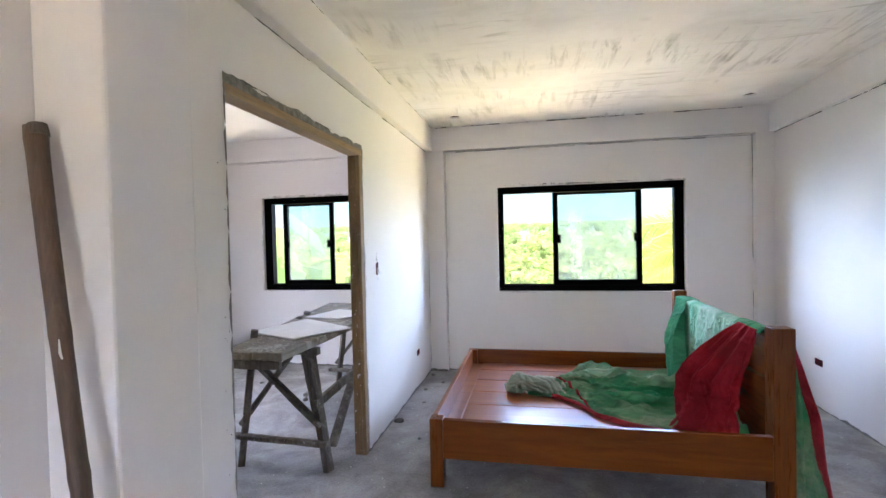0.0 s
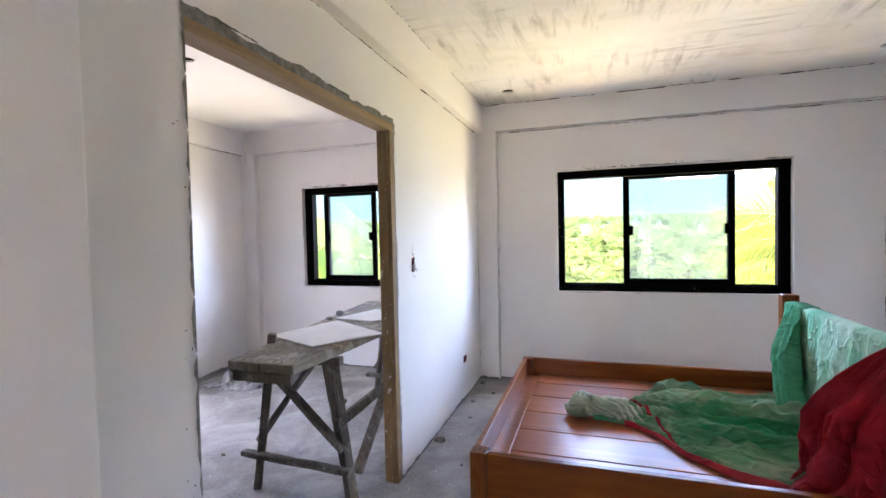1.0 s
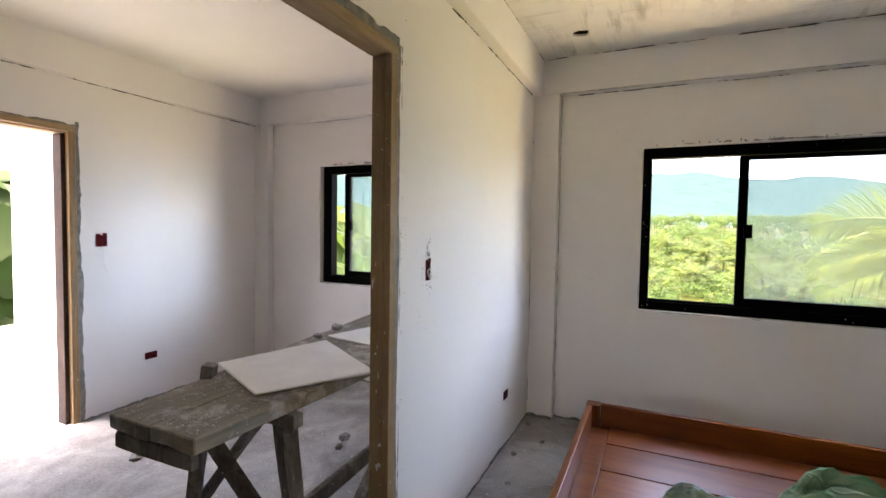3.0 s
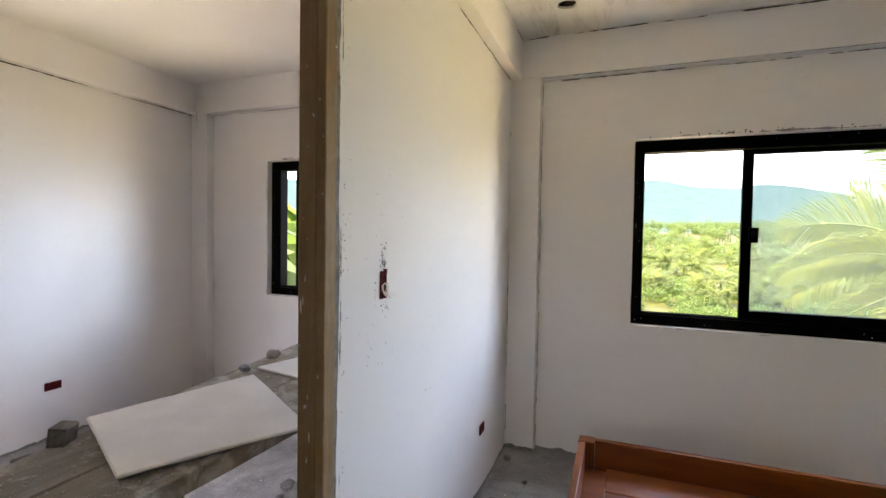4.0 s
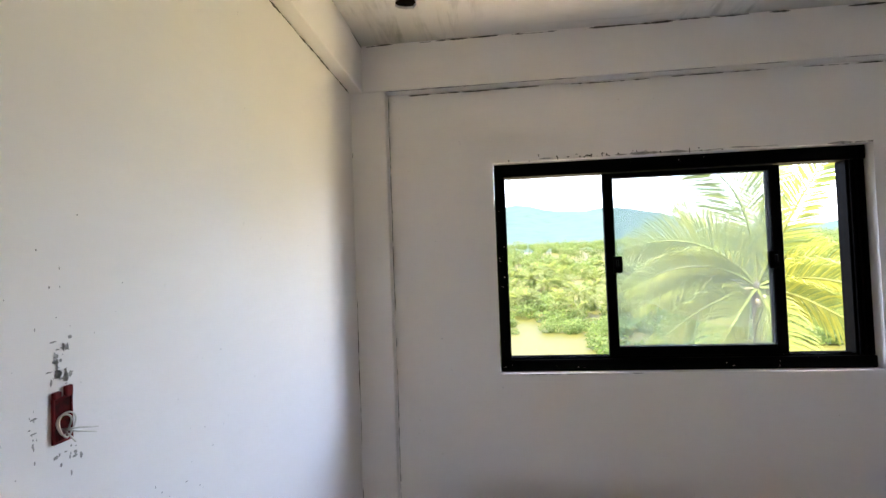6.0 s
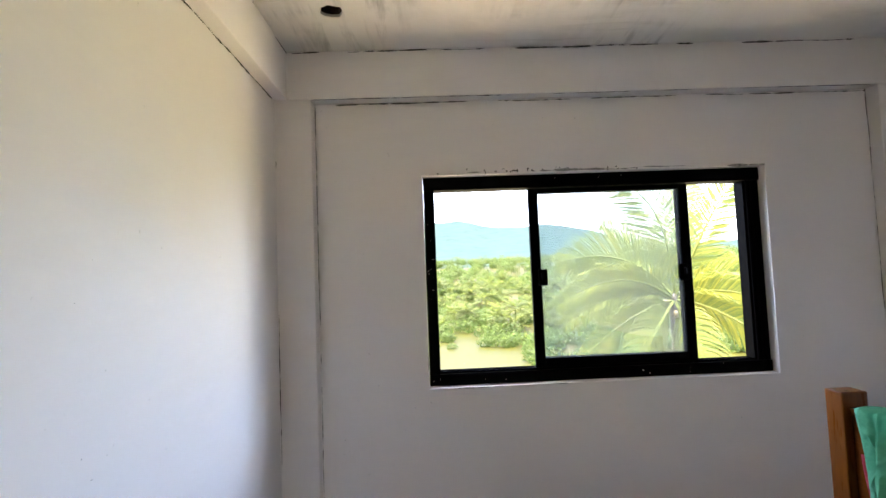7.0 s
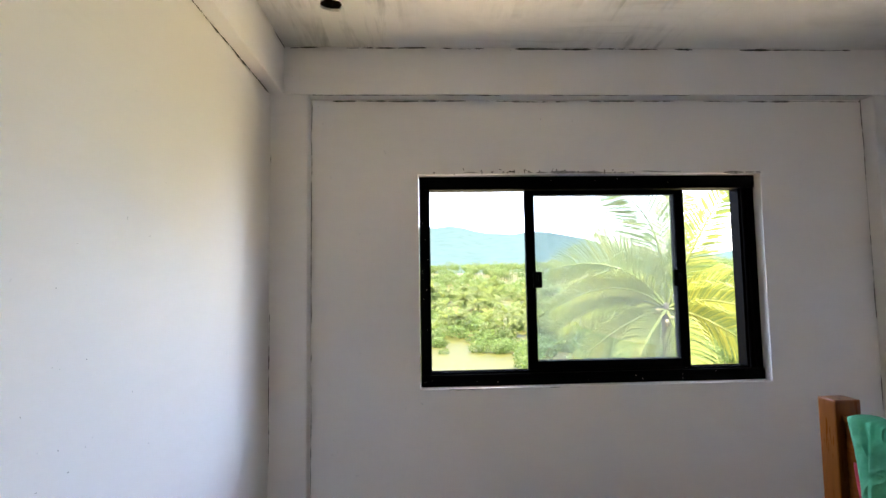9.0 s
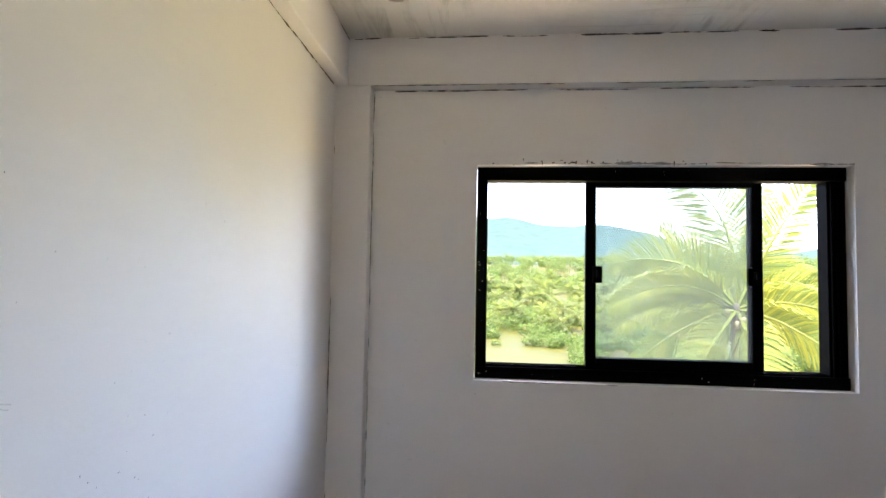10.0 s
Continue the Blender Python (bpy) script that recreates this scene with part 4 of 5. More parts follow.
def over_headboard(u, v):
    """Hangs from the headboard's top, mostly to the front; v runs from behind over the top and down."""
    y = 2.93 + 1.17 * u
    top = 0.936 + 0.006 * wrinkle(y, 0, 0, 9)
    rip = math.sin(2 * math.pi * (7 * u + 0.6 * wrinkle(u, v, 1, 3)))
    if v < 0.14:
        k = v / 0.14
        return (2.473 + 0.006 * rip * (1 - k) - BX0, y - BY0, top - 0.20 * (1 - k))
    if v < 0.24:
        k = (v - 0.14) / 0.10
        return (2.472 - 0.078 * k - BX0, y - BY0, top + 0.010 * math.sin(math.pi * k))
    k = (v - 0.24) / 0.76
    drop = 0.665
    x = 2.392 - 0.020 * k - 0.22 * max(0, k - 0.62) ** 1.3 - (0.012 + 0.018 * k) * (0.5 + 0.5 * rip)
    y2 = y + (0.02 * wrinkle(u, k, 4, 5)) * k
    z = top - drop * k + 0.008 * wrinkle(y * 2, k * 14, 0, 1) * k
    x -= 0.010 * abs(wrinkle(y * 1.2, k * 16, 7, 1))
    return (x - BX0, y2 - BY0, z)


cloth("hanging_cloth", over_headboard, 130, 70, GREENPALE, blanket, "pale dusty green cloth over the headboard")


def far_fold(u, v):
    """Gathered vivid fold at the far end of the headboard, over its top, bowed out and swinging forward at its foot."""
    k = max(0.0, (v - 0.16) / 0.84)
    back = max(0.0, (0.16 - v) / 0.16)
    ph = 3.6 * u + 0.45 * wrinkle(u * 1.2, k * 1.4, 3) + 0.55 * k + 0.25
    saw = ph - math.floor(ph)
    pleat = (saw / 0.68 if saw < 0.68 else (1 - saw) / 0.32) ** 1.2 * min(1.0, 5 * (1 - u))
    wide = 0.30 + 0.03 * k
    y = 4.238 - wide * (1 - u) - 0.30 * k ** 1.1
    x = 2.384 + 0.095 * back - 0.06 * k ** 1.2 - 0.02 * math.sin(math.pi * k) - 0.115 * pleat * min(1.0, 0.10 + 1.9 * k) * (1 - back)
    y += 0.03 * pleat * min(1.0, 2 * k)
    z = 0.936 - 0.640 * k + 0.012 * pleat * (1 - k) + 0.006 * math.sin(math.pi * back) + 0.006 * wrinkle(u * 6, k * 7, 2)
    return (x - BX0, y - BY0, max(z, 0.292))


def lining_strip(u, v):
    """Red inner side of the cloth that shows beyond the gathered fold's edge."""
    q = far_fold(1.0, 0.36 + 0.62 * v)
    return (q[0] + 0.012 + 0.01 * v, q[1] - 0.04 + (0.075 + 0.12 * v * (1 - v)) * u, q[2])


cloth("red_lining", lining_strip, 8, 40, RED, blanket, "red inner side of the hanging cloth")
cloth("gathered_fold", far_fold, 60, 70, BRIGHTGREEN, blanket, "gathered green fold at the end of the headboard")


def red_drape(u, v):
    """From the headboard's top down on the planks, spreading; u runs away from the near post."""
    topp = Vector((2.388, 2.735 + 0.235 * u, 0.945))
    knee = Vector((2.345 - 0.285 * u, 2.80 + 0.16 * u, 0.600))
    foot = Vector((2.335 - 0.305 * u, 2.70 + 0.26 * u, 0.300))
    p = topp.lerp(knee, v / 0.52) if v < 0.52 else knee.lerp(foot, (v - 0.52) / 0.48)
    p.z += 0.05 * math.sin(math.pi * min(v / 0.6, 1)) * u
    s = 2.7 * u - 0.6 * v + 0.30 * noise.noise(Vector((u * 2.1, v * 1.6, 9.0)))
    fold = 1 - abs(2 * (s - math.floor(s)) - 1) ** 0.8
    crease = 1 - abs(noise.noise(Vector((u * 4.2 + 1.5 * v, v * 2.6 - u, 2.0)))) * 2.4
    fine = 1 - abs(noise.noise(Vector((u * 9 + 2.5 * v, v * 4.5 - 2 * u, 6.0)))) * 2.4
    out = (0.016 + 0.120 * v) * fold + 0.055 * v * max(0.0, crease) ** 2 + 0.030 * v * max(0.0, fine) ** 2
    p.x -= 0.75 * out
    p.y -= 0.70 * out
    p.z += 0.15 * out
    if v > 0.88:
        k = (v - 0.88) / 0.12
        p.x -= 0.07 * k * k
        p.y -= 0.05 * k
    return (p.x - BX0, max(p.y, 2.602) - BY0, max(p.z, 0.290 + 0.012 * max(0.0, fold)))


cloth("red_cloth", red_drape, 110, 100, RED, blanket, "deep red cloth falling from the headboard")


def red_cap(u, v):
    """Where the red cloth folds over the headboard's top, with a dark green hem."""
    y = 2.70 + 0.34 * u
    a = math.pi * (0.05 + 0.9 * v)
    r = 0.052
    return (2.434 + r * math.cos(a) - BX0, y + 0.012 * wrinkle(u, v, 2, 6) - BY0, 0.925 + 0.030 * math.sin(a) + 0.006 * wrinkle(u * 5, v * 3, 1, 1))


cloth("folded_hem", red_cap, 30, 14, GREEN, blanket, "green hem folded over the headboard")


def red_border(u, v):
    xs = 1.28 + 1.00 * u
    n = lerp_table(NEAR, xs)
    w = 0.035 + 0.065 * u
    y = n - 0.012 + w * (v - 0.65) - 0.03 * u * u * (1 - v)
    z = 0.288 + 0.020 * math.sin(math.pi * v) + 0.010 * math.sin(2 * math.pi * v + 9 * u) * u + 0.006 * abs(wrinkle(xs, y, 0, 16))
    return (xs - BX0, y - BY0, max(z, 0.286))


cloth("red_border", red_border, 80, 12, RED, green_part, "red woven border of the cloth")


def stripe(u, v):
    """Red stripe that crosses the bunched cloth."""
    x = 1.25 + 0.26 * u + 0.022 * v
    n, f = lerp_table(NEAR, x), lerp_table(FAR, x)
    k = 0.62 - 0.60 * u
    q = sprawl((x - 1.10) / 1.26, k)
    return (q[0], q[1], q[2] + 0.013)


cloth("red_stripe", stripe, 34, 3, RED, green_part, "thin red stripe across the green cloth", 0.002)


def tail(x_in, x_out, shift):
    def fn(u, v):
        """Hangs down outside the near head post to the floor."""
        k = v
        left = 2.493 + 0.012 * k
        wide = lerp_table(((0, 0.030), (0.2, 0.075), (0.45, 0.125), (0.75, 0.15), (1, 0.205)), k)
        s = x_in + (x_out - x_in) * u
        x = left + wide * s
        y = 2.67 - 0.05 * k + 0.045 * math.sin(9 * s + 4 * k + shift) * (0.4 + k) + 0.012 * wrinkle(s * 3, k * 5, 1, 1)
        z = 0.925 - 0.915 * k
        return (x - BX0, y - BY0, max(z, 0.006))
    return fn


cloth("hanging_tail", tail(0.0, 0.78, 0.0), 30, 70, GREEN, blanket, "green tail of cloth hanging to the floor")
cloth("red_tail", tail(0.76, 1.0, 0.0), 12, 60, RED, blanket, "red edge of the hanging tail")


# ---- trestle bench ----
bench = tagged(base("trestle_bench", (-0.5, 2.3, 0)), "weathered wooden trestle bench caked with grey cement", "workbench")
inv = Matrix.Translation((0.5, -2.3, 0))
BT = 0.855


def bench_part(name, bm, mat=GREYWOOD, label=""):
    bm.transform(inv)
    return part(name, bm, mat, bench, label)


def slab(quad, z0, z1, seed, rough=0.004, cuts=7, bevel=0.004):
    """A flat piece with four given corners, its edges worn."""
    bm = bmesh.new()
    vs = [bm.verts.new((x, y, z0)) for x, y in quad]
    f = bm.faces.new(vs)
    top = bmesh.ops.extrude_face_region(bm, geom=[f])["geom"]
    bmesh.ops.translate(bm, verts=[g for g in top if isinstance(g, bmesh.types.BMVert)], vec=(0, 0, z1 - z0))
    bmesh.ops.recalc_face_normals(bm, faces=bm.faces[:])
    bmesh.ops.bevel(bm, geom=bm.edges[:], offset=bevel, segments=1, affect="EDGES")
    bmesh.ops.subdivide_edges(bm, edges=[e for e in bm.edges if e.calc_length() > 0.15], cuts=cuts, use_grid_fill=True)
    for v in bm.verts:
        v.co += Vector((noise.noise(v.co * 9 + Vector((seed, 0, 0))), noise.noise(v.co * 9 + Vector((0, seed, 0))), 0.6 * noise.noise(v.co * 14 + Vector((0, 0, seed))))) * rough
    return bm


bench_part("top_plank", slab([(-0.665, 2.30), (-0.472, 2.295), (-0.5165, 4.35), (-0.93, 4.35)], BT - 0.048, BT, 1, 0.006), GREYTOP)
bench_part("top_plank", slab([(-0.468, 2.30), (-0.273, 2.30), (-0.15, 4.35), (-0.514, 4.35)], BT - 0.050, BT - 0.001, 2, 0.006), GREYTOP)
bench_part("cleat", beam_between((-0.64, 2.315, BT - 0.078), (-0.29, 2.315, BT - 0.078), 0.030, 0.05, rough=0.002, seed=4))
for yl, sd in ((2.66, 0), (4.22, 20)):
    bench_part("leg", beam_between((-0.70, yl + 0.03, 0.905 if sd == 0 else BT - 0.05), (-0.79, yl - 0.03, 0.0), 0.062, 0.045, rough=0.003, seed=sd + 1))
    bench_part("leg", beam_between((-0.30, yl + 0.02, BT - 0.05), (-0.165, yl - 0.02, 0.0), 0.062, 0.045, rough=0.003, seed=sd + 2))
    bench_part("leg_block", beam_between((-0.345, yl + 0.035, BT - 0.055), (-0.265, yl + 0.03, 0.36), 0.05, 0.04, rough=0.003, seed=sd + 9))
    bench_part("brace", beam_between((-0.73, yl - 0.055, BT - 0.065), (-0.20, yl - 0.045, 0.30), 0.058, 0.026, rough=0.003, seed=sd + 3))
    bench_part("brace", beam_between((-0.83, yl + 0.045, 0.25), (-0.40, yl + 0.05, BT - 0.06), 0.058, 0.026, rough=0.003, seed=sd + 4))
    bench_part("stretcher", beam_between((-0.86, yl - 0.06, 0.215), (-0.15, yl - 0.055, 0.19), 0.05, 0.028, rough=0.003, seed=sd + 5))
    bench_part("bearer", beam_between((-0.84, yl, BT - 0.075), (-0.22, yl, BT - 0.075), 0.05, 0.05, rough=0.002, seed=sd + 6))
bench_part("side_rail", beam_between((-0.235, 2.62, 0.44), (-0.215, 4.28, 0.52), 0.028, 0.062, rough=0.003, seed=7))
bench_part("strut", beam_between((-0.165, 2.70, 0.14), (-0.255, 3.72, 0.80), 0.055, 0.03, rough=0.003, seed=8))

boards = "cement boards on the bench"
sheet = link("cement_board", slab([(-0.795, 2.805), (-0.370, 2.610), (-0.14, 3.02), (-0.655, 3.345)], BT + 0.004, BT + 0.014, 5, 0.0025), BOARD)
tagged(sheet, "white cement board offcut lying on the bench", "board", boards)
sheet2 = link("cement_board", slab([(-0.72, 3.43), (-0.40, 3.37), (-0.18, 3.70), (-0.60, 3.86)], BT + 0.004, BT + 0.013, 6, 0.003), BOARD)
tagged(sheet2, "smaller white cement board offcut at the bench's end", "board", boards)

# crumbs of cement strewn over the bench top
rnd = random.Random(44)
vs, fs = [], []
for _ in range(900):
    t = rnd.random() ** 1.6
    y = 2.32 + 1.2 * t
    x = rnd.uniform(-0.655 - 0.10 * t, -0.285 + 0.07 * t)
    r = 0.0018 + 0.0075 * rnd.random() ** 4
    k = len(vs)
    a0 = rnd.random() * 6
    vs += [(x + r * math.cos(a0 + q) * rnd.uniform(0.6, 1.4), y + r * math.sin(a0 + q) * rnd.uniform(0.6, 1.4), BT - 0.001) for q in (0, 1.57, 3.14, 4.71)] + [(x, y, BT + r * rnd.uniform(0.3, 0.7))]
    fs += [(k, k + 1, k + 4), (k + 1, k + 2, k + 4), (k + 2, k + 3, k + 4), (k + 3, k, k + 4)]
tagged(from_arrays("cement_crumbs", vs, fs, MORTAR), "grey crumbs of dried cement on the bench top", "grit", kind="stuff")

# lumps of dried mortar on the bench and rubble on the floor
def lump(name, at, size, mat, label, category, group, seed):
    bm = bmesh.new()
    bmesh.ops.create_icosphere(bm, subdivisions=2, radius=1.0)
    rnd = random.Random(seed)
    off = Vector((rnd.random() * 9, rnd.random() * 9, seed))
    for v in bm.verts:
        v.co *= 1 + 0.45 * noise.noise(v.co * 1.7 + off)
        v.co = Vector((v.co.x * size[0], v.co.y * size[1], v.co.z * size[2]))
    low = min(v.co.z for v in bm.verts)
    for v in bm.verts:
        v.co.z = max(v.co.z, low * 0.45) - low * 0.45
    bm.transform(pose(*at, 0, 0, rnd.uniform(0, 360)))
    return tagged(link(name, bm, mat), label, category, group)


lump("mortar_lump", (-0.755, 3.40, BT + 0.001), (0.022, 0.03, 0.018), CEMENT, "grey lump of dried mortar on the bench", "rubble", "mortar lumps", 1)
lump("mortar_lump", (-0.80, 3.62, BT - 0.001), (0.03, 0.045, 0.022), CEMENT, "grey lump of dried mortar on the bench", "rubble", "mortar lumps", 2)
for k, (x, y, s) in enumerate(((0.06, 3.49, 0.045), (-2.0, 3.19, 0.05), (-1.02, 3.99, 0.05), (-0.97, 3.87, 0.035), (-2.72, 4.55, 0.06), (-1.5, 3.5, 0.02), (-1.3, 2.9, 0.018),
                               (0.16, 3.95, 0.02), (0.09, 4.3, 0.025), (0.22, 4.55, 0.02), (-2.3, 3.6, 0.02), (-1.7, 4.3, 0.025), (0.30, 3.2, 0.014), (-0.9, 2.4, 0.02), (0.06, 4.80, 0.03))):
    lump("rubble", (x, y, 0.0), (s, s * 0.7, s * 0.45), CEMENT if k % 3 else GREYWOOD, "small broken lump of grey mortar on the floor", "rubble", "floor rubble", 30 + k)

# fine grit strewn over the floor
rnd = random.Random(12)
vs, fs = [], []
for _ in range(1500):
    x, y = rnd.uniform(-2.85, 3.4), rnd.uniform(-0.2, 4.95)
    if -0.16 < x < 0.06 and not 1.5 < y < 2.85:
        continue
    r = 0.0025 + 0.006 * rnd.random() ** 3
    k = len(vs)
    a0 = rnd.random() * 6
    vs += [(x + r * math.cos(a0 + t) * rnd.uniform(0.6, 1.3), y + r * math.sin(a0 + t) * rnd.uniform(0.6, 1.3), 0.0005) for t in (0, 2.1, 4.2)] + [(x, y, r * rnd.uniform(0.4, 0.9))]
    fs += [(k, k + 1, k + 3), (k + 1, k + 2, k + 3), (k + 2, k, k + 3)]
tagged(from_arrays("grit", vs, fs, BOARD), "pale mortar grit scattered over the concrete floor", "grit", kind="stuff")


# crumpled sheeting in the far corner of the second room
def crumpled(u, v):
    a, r = 2 * math.pi * u, v
    x = 0.30 * r * math.cos(a) * (1 + 0.25 * noise.noise(Vector((math.cos(a) * 2, math.sin(a) * 2, 4))))
    y = 0.22 * r * math.sin(a) * (1 + 0.25 * noise.noise(Vector((math.cos(a) * 2, math.sin(a) * 2, 8))))
    ridge = abs(noise.noise(Vector((x * 7, y * 7, 1.0)))) + 0.5 * abs(noise.noise(Vector((x * 17, y * 17, 5.0))))
    return (x, y, 0.004 + 0.24 * ridge * (1 - r ** 3) + 0.05 * (1 - r))


heap = cloth("crumpled_sheeting", crumpled, 72, 30, SHEETING, None, thick=0.003)
heap.location = (-2.28, 4.20, 0)
tagged(heap, "crumpled dark grey plastic sheeting on the floor", "plastic sheet")
bm = bmesh.new()
tube(bm, [(0.16 * math.cos(a / 12 * math.pi), 0.11 * math.sin(a / 12 * math.pi), 0.012 + 0.010 * math.sin(a)) for a in range(25)], 0.011, 7)
hose = smooth(link("hose", bm, SHEETING))
hose.location = (-2.52, 4.10, 0.004)
tagged(hose, "coil of dark hose on the floor", "hose")


# ---- bamboo pole ----
top, foot = Vector((0.063, 0.735, 1.77)), Vector((0.338, 0.645, 0.0))
pole = tagged(base("bamboo_pole", foot), "dry brown bamboo pole leaning in a corner", "pole")
n = 64
pts, tap = [], []
for i in range(n + 1):
    t = i / n
    node_d = min(abs(t - k) for k in (0.07, 0.23, 0.40, 0.56, 0.74, 0.98))
    pts.append((top - foot) * t + Vector((0.008 * math.sin(t * 5), 0.0, 0.027 if i == 0 else 0)))
    tap.append((0.86 + 0.30 * t) * (1 + 0.10 * math.exp(-(node_d / 0.008) ** 2)))
bm = bmesh.new()
tube(bm, pts, 0.019, 14, tap)
smooth(part("cane", bm, BAMBOO, pole))
bm = bmesh.new()
tube(bm, [(top - foot) * 0.988, (top - foot) * 1.003], 0.0200, 14, [1.07, 0.9])
part("cut_end", bm, GREYWOOD, pole, "dark cut end of the pole")
bm = bmesh.new()
mid = (top - foot) * 0.715
tube(bm, [mid + Vector((0.018, -0.024, 0.03)), mid + Vector((0.022, -0.026, 0.0)), mid + Vector((0.030, -0.028, -0.012))], 0.0028, 5, [0.4, 1, 0.6])
part("tape_shred", bm, WIRE, pole, "pale shred of tape")


# ---- terrace beyond the second doorway ----
terrace = structure("terrace_floor", boxed(-6.35, -3.055, -1.2, 6.2, -0.2, -0.012), FLOOR, "pale sunlit terrace floor", "floor")
bm = boxed(-6.22, -5.98, 4.335, 4.785, -0.012, 2.06, bevel=0.01)
structure("terrace_column", bm, WHITE, "white terrace column in full sun", "column")
structure("terrace_beam", boxed(-6.22, -5.98, -1.2, 6.2, 2.06, 2.75, bevel=0.01), WHITE, "white beam over the terrace openings", "beam")
structure("terrace_parapet", boxed(-6.20, -6.0, 4.787, 6.2, -0.012, 0.73, bevel=0.01), WHITE, "low white terrace parapet", "parapet")
structure("terrace_kerb", boxed(-6.20, -6.0, -1.2, 4.333, -0.012, 0.2, bevel=0.01), WHITE, "low white terrace kerb", "kerb")
structure("terrace_wall", boxed(-6.0, -3.06, 6.05, 6.2, -0.012, 2.75), WHITE, "white terrace end wall", "wall")
structure("terrace_base", boxed(-6.35, -3.06, -1.2, 6.2, -10.4, -0.2), CEMENT, "grey rendered base under the terrace", "foundation")
# Roof cut short to shade only the ladder end; the rest lets light in.
structure("terrace_roof", boxed(-6.35, -3.36, 4.0, 6.2, 2.752, 2.88), WHITE, "white terrace roof slab", "roof")
# Unseen slab added to keep sky light off the second room's floor.
structure("shade_slab", boxed(-3.85, -3.352, BACK - 0.5, 3.998, 2.80, 2.90, bevel=0.01), WHITE, "unseen white slab added to cut sky light at the doorway", "roof")
ladder = tagged(base("ladder", (-5.8, 5.12, -0.01)), "pink painted ladder leaning on the terrace", "ladder")
for dy in (0.0, 0.21):
    part("rail", beam_between((0, dy, 0.0), (-0.15, dy - 0.45, 2.25), 0.06, 0.05), PINK, ladder)
for k in range(7):
    t = (k + 0.6) / 7.4
    part("rung", beam_between((-0.15 * t, -0.45 * t + 0.01, 2.25 * t), (-0.15 * t, 0.20 - 0.45 * t, 2.25 * t), 0.034, 0.034), WIRE, ladder)


# ---- ground, woods and hills ----
GROUND = -10.0


def smoothstep(a, b, x):
    t = min(max((x - a) / (b - a), 0.0), 1.0)
    return t * t * (3 - 2 * t)


def height(x, y):
    d = math.hypot(x, y)
    h = GROUND + 19.0 * smoothstep(80, 390, d) + 0.35 * noise.noise(Vector((x * 0.05, y * 0.05, 0))) * smoothstep(20, 60, d)
    far = smoothstep(380, 900, d)
    az = math.degrees(math.atan2(x, y))
    crest = 90 - 0.95 * min(max(az, 0.0), 14.0) + 6 * noise.noise(Vector((az * 0.22, 3.3, 0))) + 3.5 * noise.noise(Vector((az * 0.8, 1.3, 0))) + 1.5 * noise.noise(Vector((az * 2.6, 5.3, 0)))
    crest -= 52 * smoothstep(15, 27, az) * (1 - smoothstep(40, 70, az))
    h += far * crest + far * 8 * noise.noise(Vector((x * 0.011, y * 0.011, 7))) + far * 5 * noise.noise(Vector((x * 0.04, y * 0.04, 2)))
    return h


rings = [0.0] + [6 * 1.085 ** k for k in range(66)] + [1600, 2600, 4200]
sectors = 220
verts, faces = [(0, 0, GROUND)], []
for r in rings[1:]:
    for s in range(sectors):
        a = 2 * math.pi * s / sectors
        x, y = r * math.sin(a), r * math.cos(a)
        verts.append((x, y, height(x, y)))
for s in range(sectors):
    faces.append((0, 1 + (s + 1) % sectors, 1 + s))
for k in range(len(rings) - 2):
    o, p = 1 + k * sectors, 1 + (k + 1) * sectors
    for s in range(sectors):
        t = (s + 1) % sectors
        faces.append((o + s, o + t, p + t, p + s))
ground = from_arrays("ground", verts, faces, GRASS, shade=True)
# Ground beyond 300 m takes the haze-tinted colour.
ground.data.materials.append(HAZE_HILL)
# Out-of-view patch round the house that throws light upwards.
ground.data.materials.append(BOUNCE_GROUND)
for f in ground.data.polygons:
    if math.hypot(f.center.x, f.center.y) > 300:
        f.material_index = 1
    elif math.hypot(f.center.x, f.center.y) < 31:
        f.material_index = 2
tagged(ground, "sunlit yellow-green field rising to wooded hills", "ground", kind="structure")


